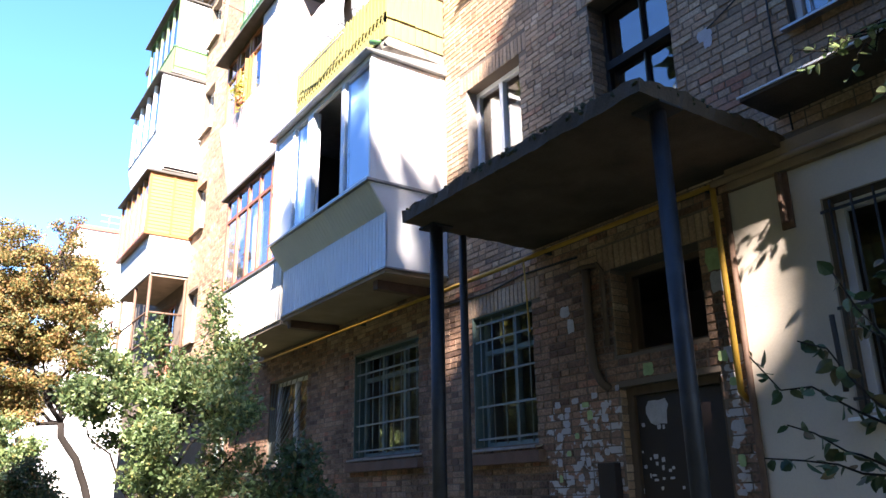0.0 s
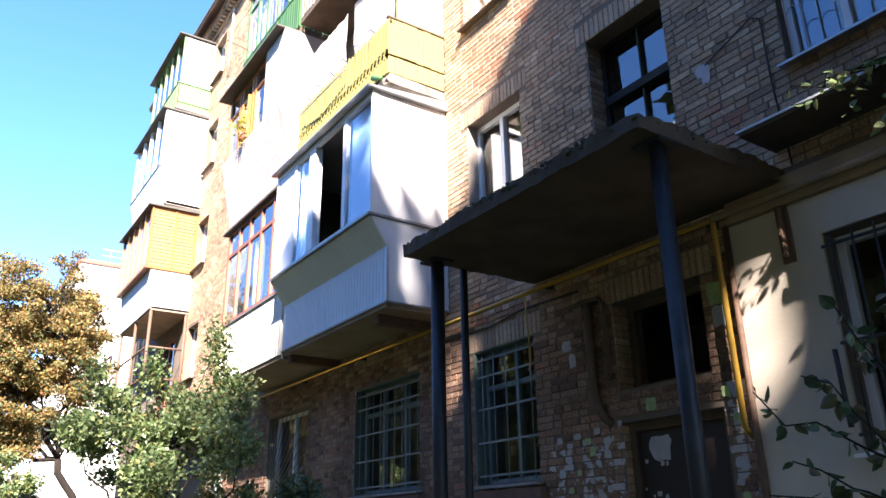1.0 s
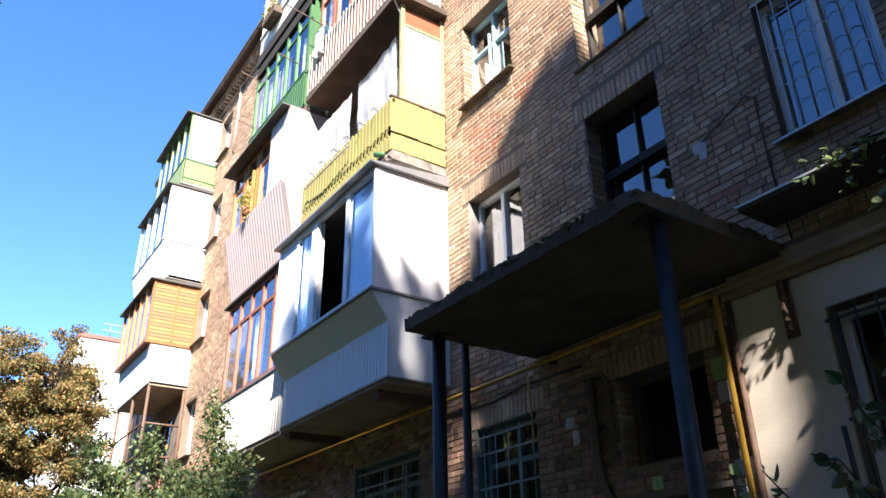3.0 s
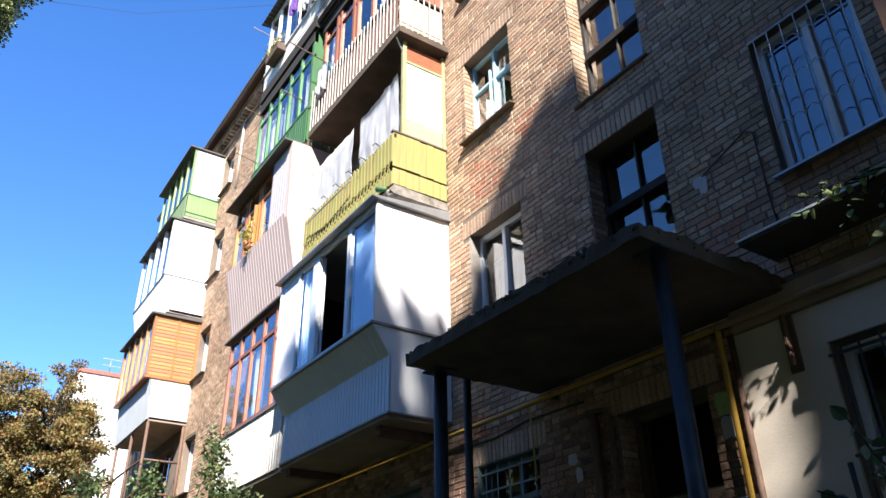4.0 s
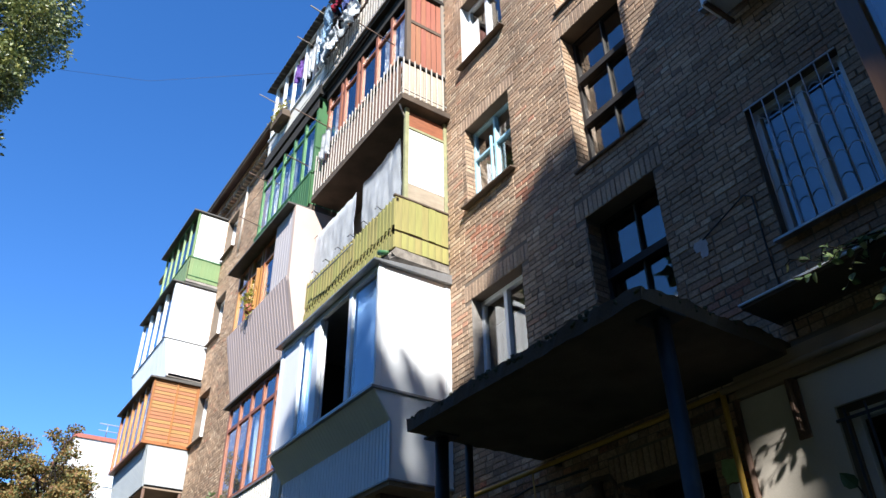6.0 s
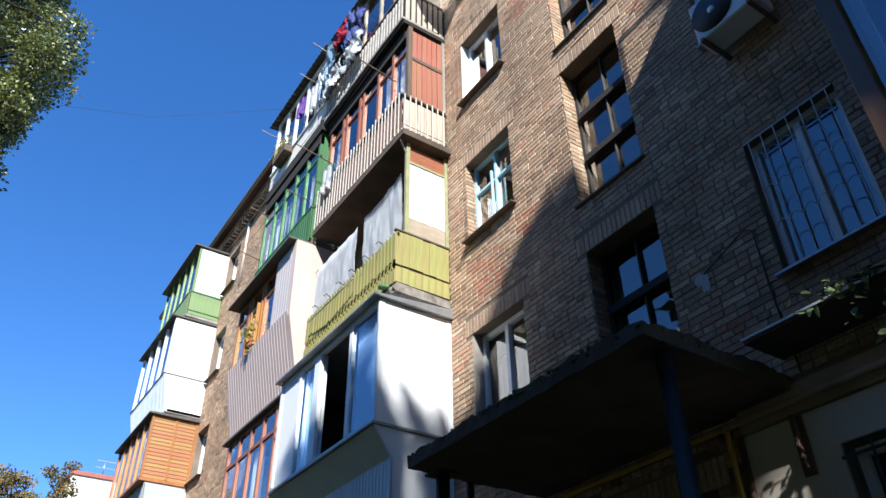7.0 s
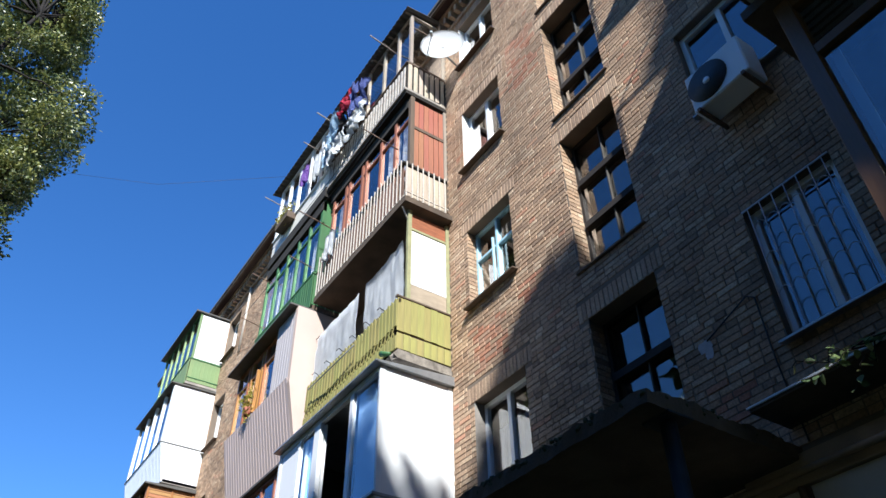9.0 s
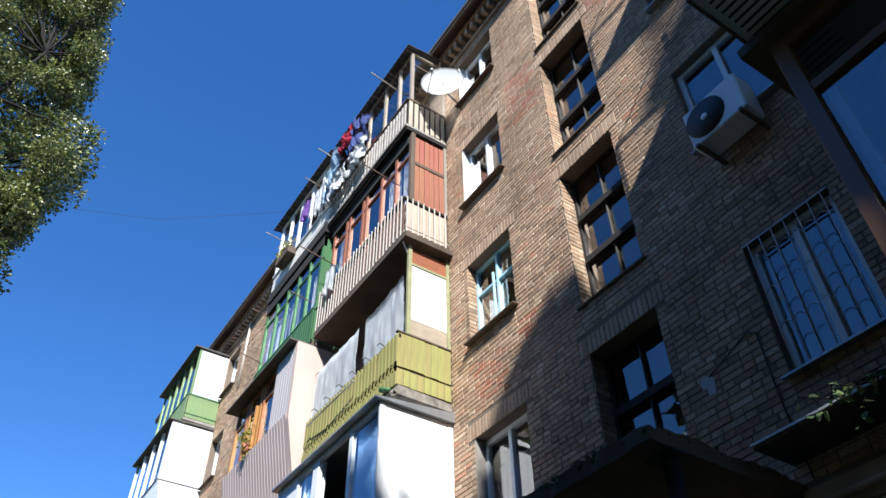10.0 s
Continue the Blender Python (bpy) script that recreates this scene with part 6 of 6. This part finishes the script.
def wander(a, b, n=6, w=0.05):
    a, b = Vector(a), Vector(b)
    return [tuple(a.lerp(b, i / n) + Vector((rng.gauss(0, w), rng.gauss(0, w), rng.gauss(0, w))) * (0 if i in (0,) else 1)) for i in range(n + 1)]


root = (-0.9, -2.4, 0)
stems = [[root] + wander((-1.1, -2.5, 1.5), e, 7, 0.025) for e in ((-1.78, -2.83, 2.02), (-1.72, -2.8, 1.78), (-1.62, -2.75, 2.12), (-1.5, -2.68, 2.34), (-1.42, -2.65, 2.15), (-1.75, -2.84, 1.68), (-1.3, -2.58, 2.4), (-1.36, -2.6, 1.95))]
spray("climbing_shrub", stems, "leafy stems hanging before the plastered wall", 0.064, LEAF_DARK, 15, 0.021)
stems = [wander((-1.9, -0.5, 4.53), e, 6, 0.035) for e in ((-2.62, -0.62, 4.56), (-2.5, -0.65, 4.4), (-2.25, -0.65, 4.2), (-2.35, -0.62, 4.48), (-2.0, -0.65, 3.93), (-1.6, -0.6, 4.1))]
spray("vine", stems, "green vine hanging over the visor edge", 0.075, LEAF_LILAC, 16, 0.045)

# ---- far woods and building ----
woods = new("far_woods")
tagged(woods, "distant line of autumn trees", "woods", kind="stuff")
ORIGIN[woods] = Vector()
rng = random.Random(18)
foliage(woods, "crowns", [((-75 + rng.uniform(-6, 6), -50 + 3.2 * k, 3 + rng.uniform(-1, 1)), (4, 3.2, 4.5)) for k in range(17)], 9000, 0.7, LEAF_CHEST, 18)
far = thing("apartment_building", (-56, 8, 0), "pale panel building seen past the trees", "building")
boxes("wall", [(-62, -50, 1.3, 14, 0, 17.9)], mat("pale_panel_wall", (0.75, 0.72, 0.68), 0.9, 0.1, 0.5, 0.1), far)
boxes("roof", [(-62.1, -49.9, 1.2, 14.1, 17.9, 18.15)], RUST, far)
for k in range(6):
    pipe("roof_rail", [(-50, 3 + 2 * k, 18.15), (-50, 3 + 2 * k, 19.0)], 0.03, ZINC, far, sides=6)
boxes("rail_bar", [(-50.02, -49.98, 2.5, 14, 18.97, 19.03), (-50.02, -49.98, 2.5, 14, 18.55, 18.6)], ZINC, far, bevel=0)
for z in (2.2, 5.2, 8.2, 11.2, 14.2):
    boxes("panel_joint", [(-49.995, -49.98, 2.4, 14, z - 0.02, z + 0.02)], CONC, far, bevel=0)
    for y in (3.4, 6.4, 9.4):
        wdw = boxes("window", [(-49.99, -49.94, y, y + 1.4, z + 1.0, z + 2.4)], WHITE, far, bevel=0)

# ---- bricks, the last ----
WASH = [(-6.1, -5.12, 0.6, 2.35), (-3.93, -3.66, 0.6, 2.65)]
NEAR = (-6.1, -3.66, 1.55, 2.8)


def brick_runs(x0, x1, z0, z1, holes, seed):
    r = random.Random(seed)
    row, z = 0, z0
    while z + 0.062 <= z1:
        hs = [(a, b) for a, b, c, d in holes if c - 0.03 < z + 0.033 < d + 0.03]
        x = x0 - (0.13 if row % 2 else 0)
        k = 0
        while x < x1:
            head = (row % 6 == 5)
            L = 0.12 if head or (k + row // 2) % 2 else 0.25
            k += 1
            spans = [(max(x, x0), min(x + L, x1))]
            for a, b in hs:
                spans = [s for u, v in spans for s in ((u, min(v, a)), (max(u, b), v)) if s[1] - s[0] > 0.035]
            for u, v in spans:
                if v - u > 0.035:
                    yield u, v, z, z + 0.063, r.uniform(-0.003, 0.003)
            x += L + 0.012
        row += 1
        z += 0.0725


def lintels(holes):
    for a, b, c, d in holes:
        if b - a < 1.3 and b < -3.9 and a > -8 and not (c < 1):
            n = round((b - a + 0.3) / 0.075)
            for i in range(n):
                x = a - 0.15 + (b - a + 0.3) * i / n
                yield x + 0.004, x + 0.0705, d + 0.002, d + 0.25, -0.0015 * ((i * 7) % 3)


def brick_mesh(name, items, material):
    v, f = [], []
    for u, w, z0, z1, o in items:
        k = len(v)
        y = -0.008 + o * 1.2
        e = 0.004
        v += [(u, 0.0, z0), (w, 0.0, z0), (w, 0.0, z1), (u, 0.0, z1), (u + e, y, z0 + e), (w - e, y + o * 0.4, z0 + e), (w - e, y, z1 - e), (u + e, y - o * 0.4, z1 - e)]
        f += [(k + 4, k + 5, k + 6, k + 7), (k, k + 1, k + 5, k + 4), (k + 1, k + 2, k + 6, k + 5), (k + 2, k + 3, k + 7, k + 6), (k + 3, k, k + 4, k + 7)]
    me = bpy.data.meshes.new(name)
    me.from_pydata(v, [], f)
    me.materials.append(material)
    ob = new(name, me)
    ob.parent = facade
    ob["kind"] = "stuff"
    return ob


def jamb_bricks(holes):
    """Brick ends that show in the western reveal of each opening near the stairs."""
    v, f = [], []
    r = random.Random(70)
    for a, b, c, d in holes:
        if not (-5.2 < a < -4.9 or (a, c) == (KITCHEN[0], 8.32)):
            continue
        z, k = c + 0.01, 0
        while z + 0.065 < d:
            y1 = 0.115 if k % 2 else 0.2
            for y0, y2 in ((0.0, y1), (y1 + 0.01, 0.215)):
                if y2 - y0 > 0.02:
                    n = len(v)
                    x = a + 0.007 + r.uniform(-0.003, 0.004)
                    v += [(a, y0, z), (a, y2, z), (a, y2, z + 0.065), (a, y0, z + 0.065), (x, y0 + 0.003, z + 0.003), (x, y2 - 0.003, z + 0.003), (x, y2 - 0.003, z + 0.062), (x, y0 + 0.003, z + 0.062)]
                    f += [(n + 4, n + 5, n + 6, n + 7), (n, n + 1, n + 5, n + 4), (n + 1, n + 2, n + 6, n + 5), (n + 2, n + 3, n + 7, n + 6), (n + 3, n, n + 4, n + 7)]
            z += 0.075
            k += 1
    me = bpy.data.meshes.new("jamb_brickwork")
    me.from_pydata(v, [], f)
    me.materials.append(BRICK)
    ob = new("jamb_brickwork", me)
    ob.parent = facade
    ob["kind"] = "stuff"


jamb_bricks(OPENINGS)


def inside(u, w, z, r):
    return r[0] < (u + w) / 2 < r[1] and r[2] < z < r[3]


caps = [(a - 0.15, b + 0.15, d, d + 0.25) for a, b, c, d in OPENINGS if b - a < 1.3 and b < -3.9 and a > -8 and not (c < 1)]
HOLES = [(a, b, c, d) for a, b, c, d in OPENINGS] + caps + [(-14.25, -7.9, 4.25, 17.0), (-3.64, EAST, 0, 4.25)]
rng = random.Random(50)
plain, low, washed, red, singles = [], [], [], [], []
RED = [(-6.0, -5.3, 11.9, 13.2), (-3.9, -3.5, 12.5, 14.5), (-7.3, -6.6, 7.1, 7.8), (-6.2, -5.9, 7.6, 8.0), (-3.7, -3.3, 4.7, 5.0)]
brick_mesh("brickwork", lintels(OPENINGS), BRICK_SOLDIER)
for it in brick_runs(-11.4, -1.55, 0.6, 15.8, HOLES, 51):
    u, w, z0, z1, o = it
    wash = any(inside(u, w, z0, r) for r in WASH) and rng.random() < 0.9
    if inside(u, w, z0, NEAR) and z1 - z0 < 0.1:
        singles.append((it, wash))
    elif wash:
        washed.append(it)
    elif any(inside(u, w, z0, r) for r in RED) and rng.random() < 0.75:
        red.append(it)
    else:
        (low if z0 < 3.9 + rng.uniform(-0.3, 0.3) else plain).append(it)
brick_mesh("brickwork", plain, BRICK)
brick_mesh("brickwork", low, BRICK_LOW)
brick_mesh("brickwork", red, BRICK_RED)
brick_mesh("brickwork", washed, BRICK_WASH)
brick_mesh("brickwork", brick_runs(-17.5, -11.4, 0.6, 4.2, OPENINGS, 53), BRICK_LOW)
brick_mesh("brickwork", brick_runs(-20.2, -14.2, 4.3, 15.8, OPENINGS + [(-14.25, -7.9, 4.25, 17.0)], 52), BRICK)
shared = {}
for (u, w, z0, z1, o), wash in singles[:300]:
    key = (round((w - u) / 0.02), wash)
    if key not in shared:
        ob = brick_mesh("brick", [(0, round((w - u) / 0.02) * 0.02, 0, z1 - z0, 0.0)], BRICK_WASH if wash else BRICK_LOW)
        del ob["kind"]
        shared[key] = ob
        ob.location = (u, 0, z0)
    else:
        c = shared[key].copy()
        scene.collection.objects.link(c)
        c.location = (u, o, z0)
if singles[300:]:
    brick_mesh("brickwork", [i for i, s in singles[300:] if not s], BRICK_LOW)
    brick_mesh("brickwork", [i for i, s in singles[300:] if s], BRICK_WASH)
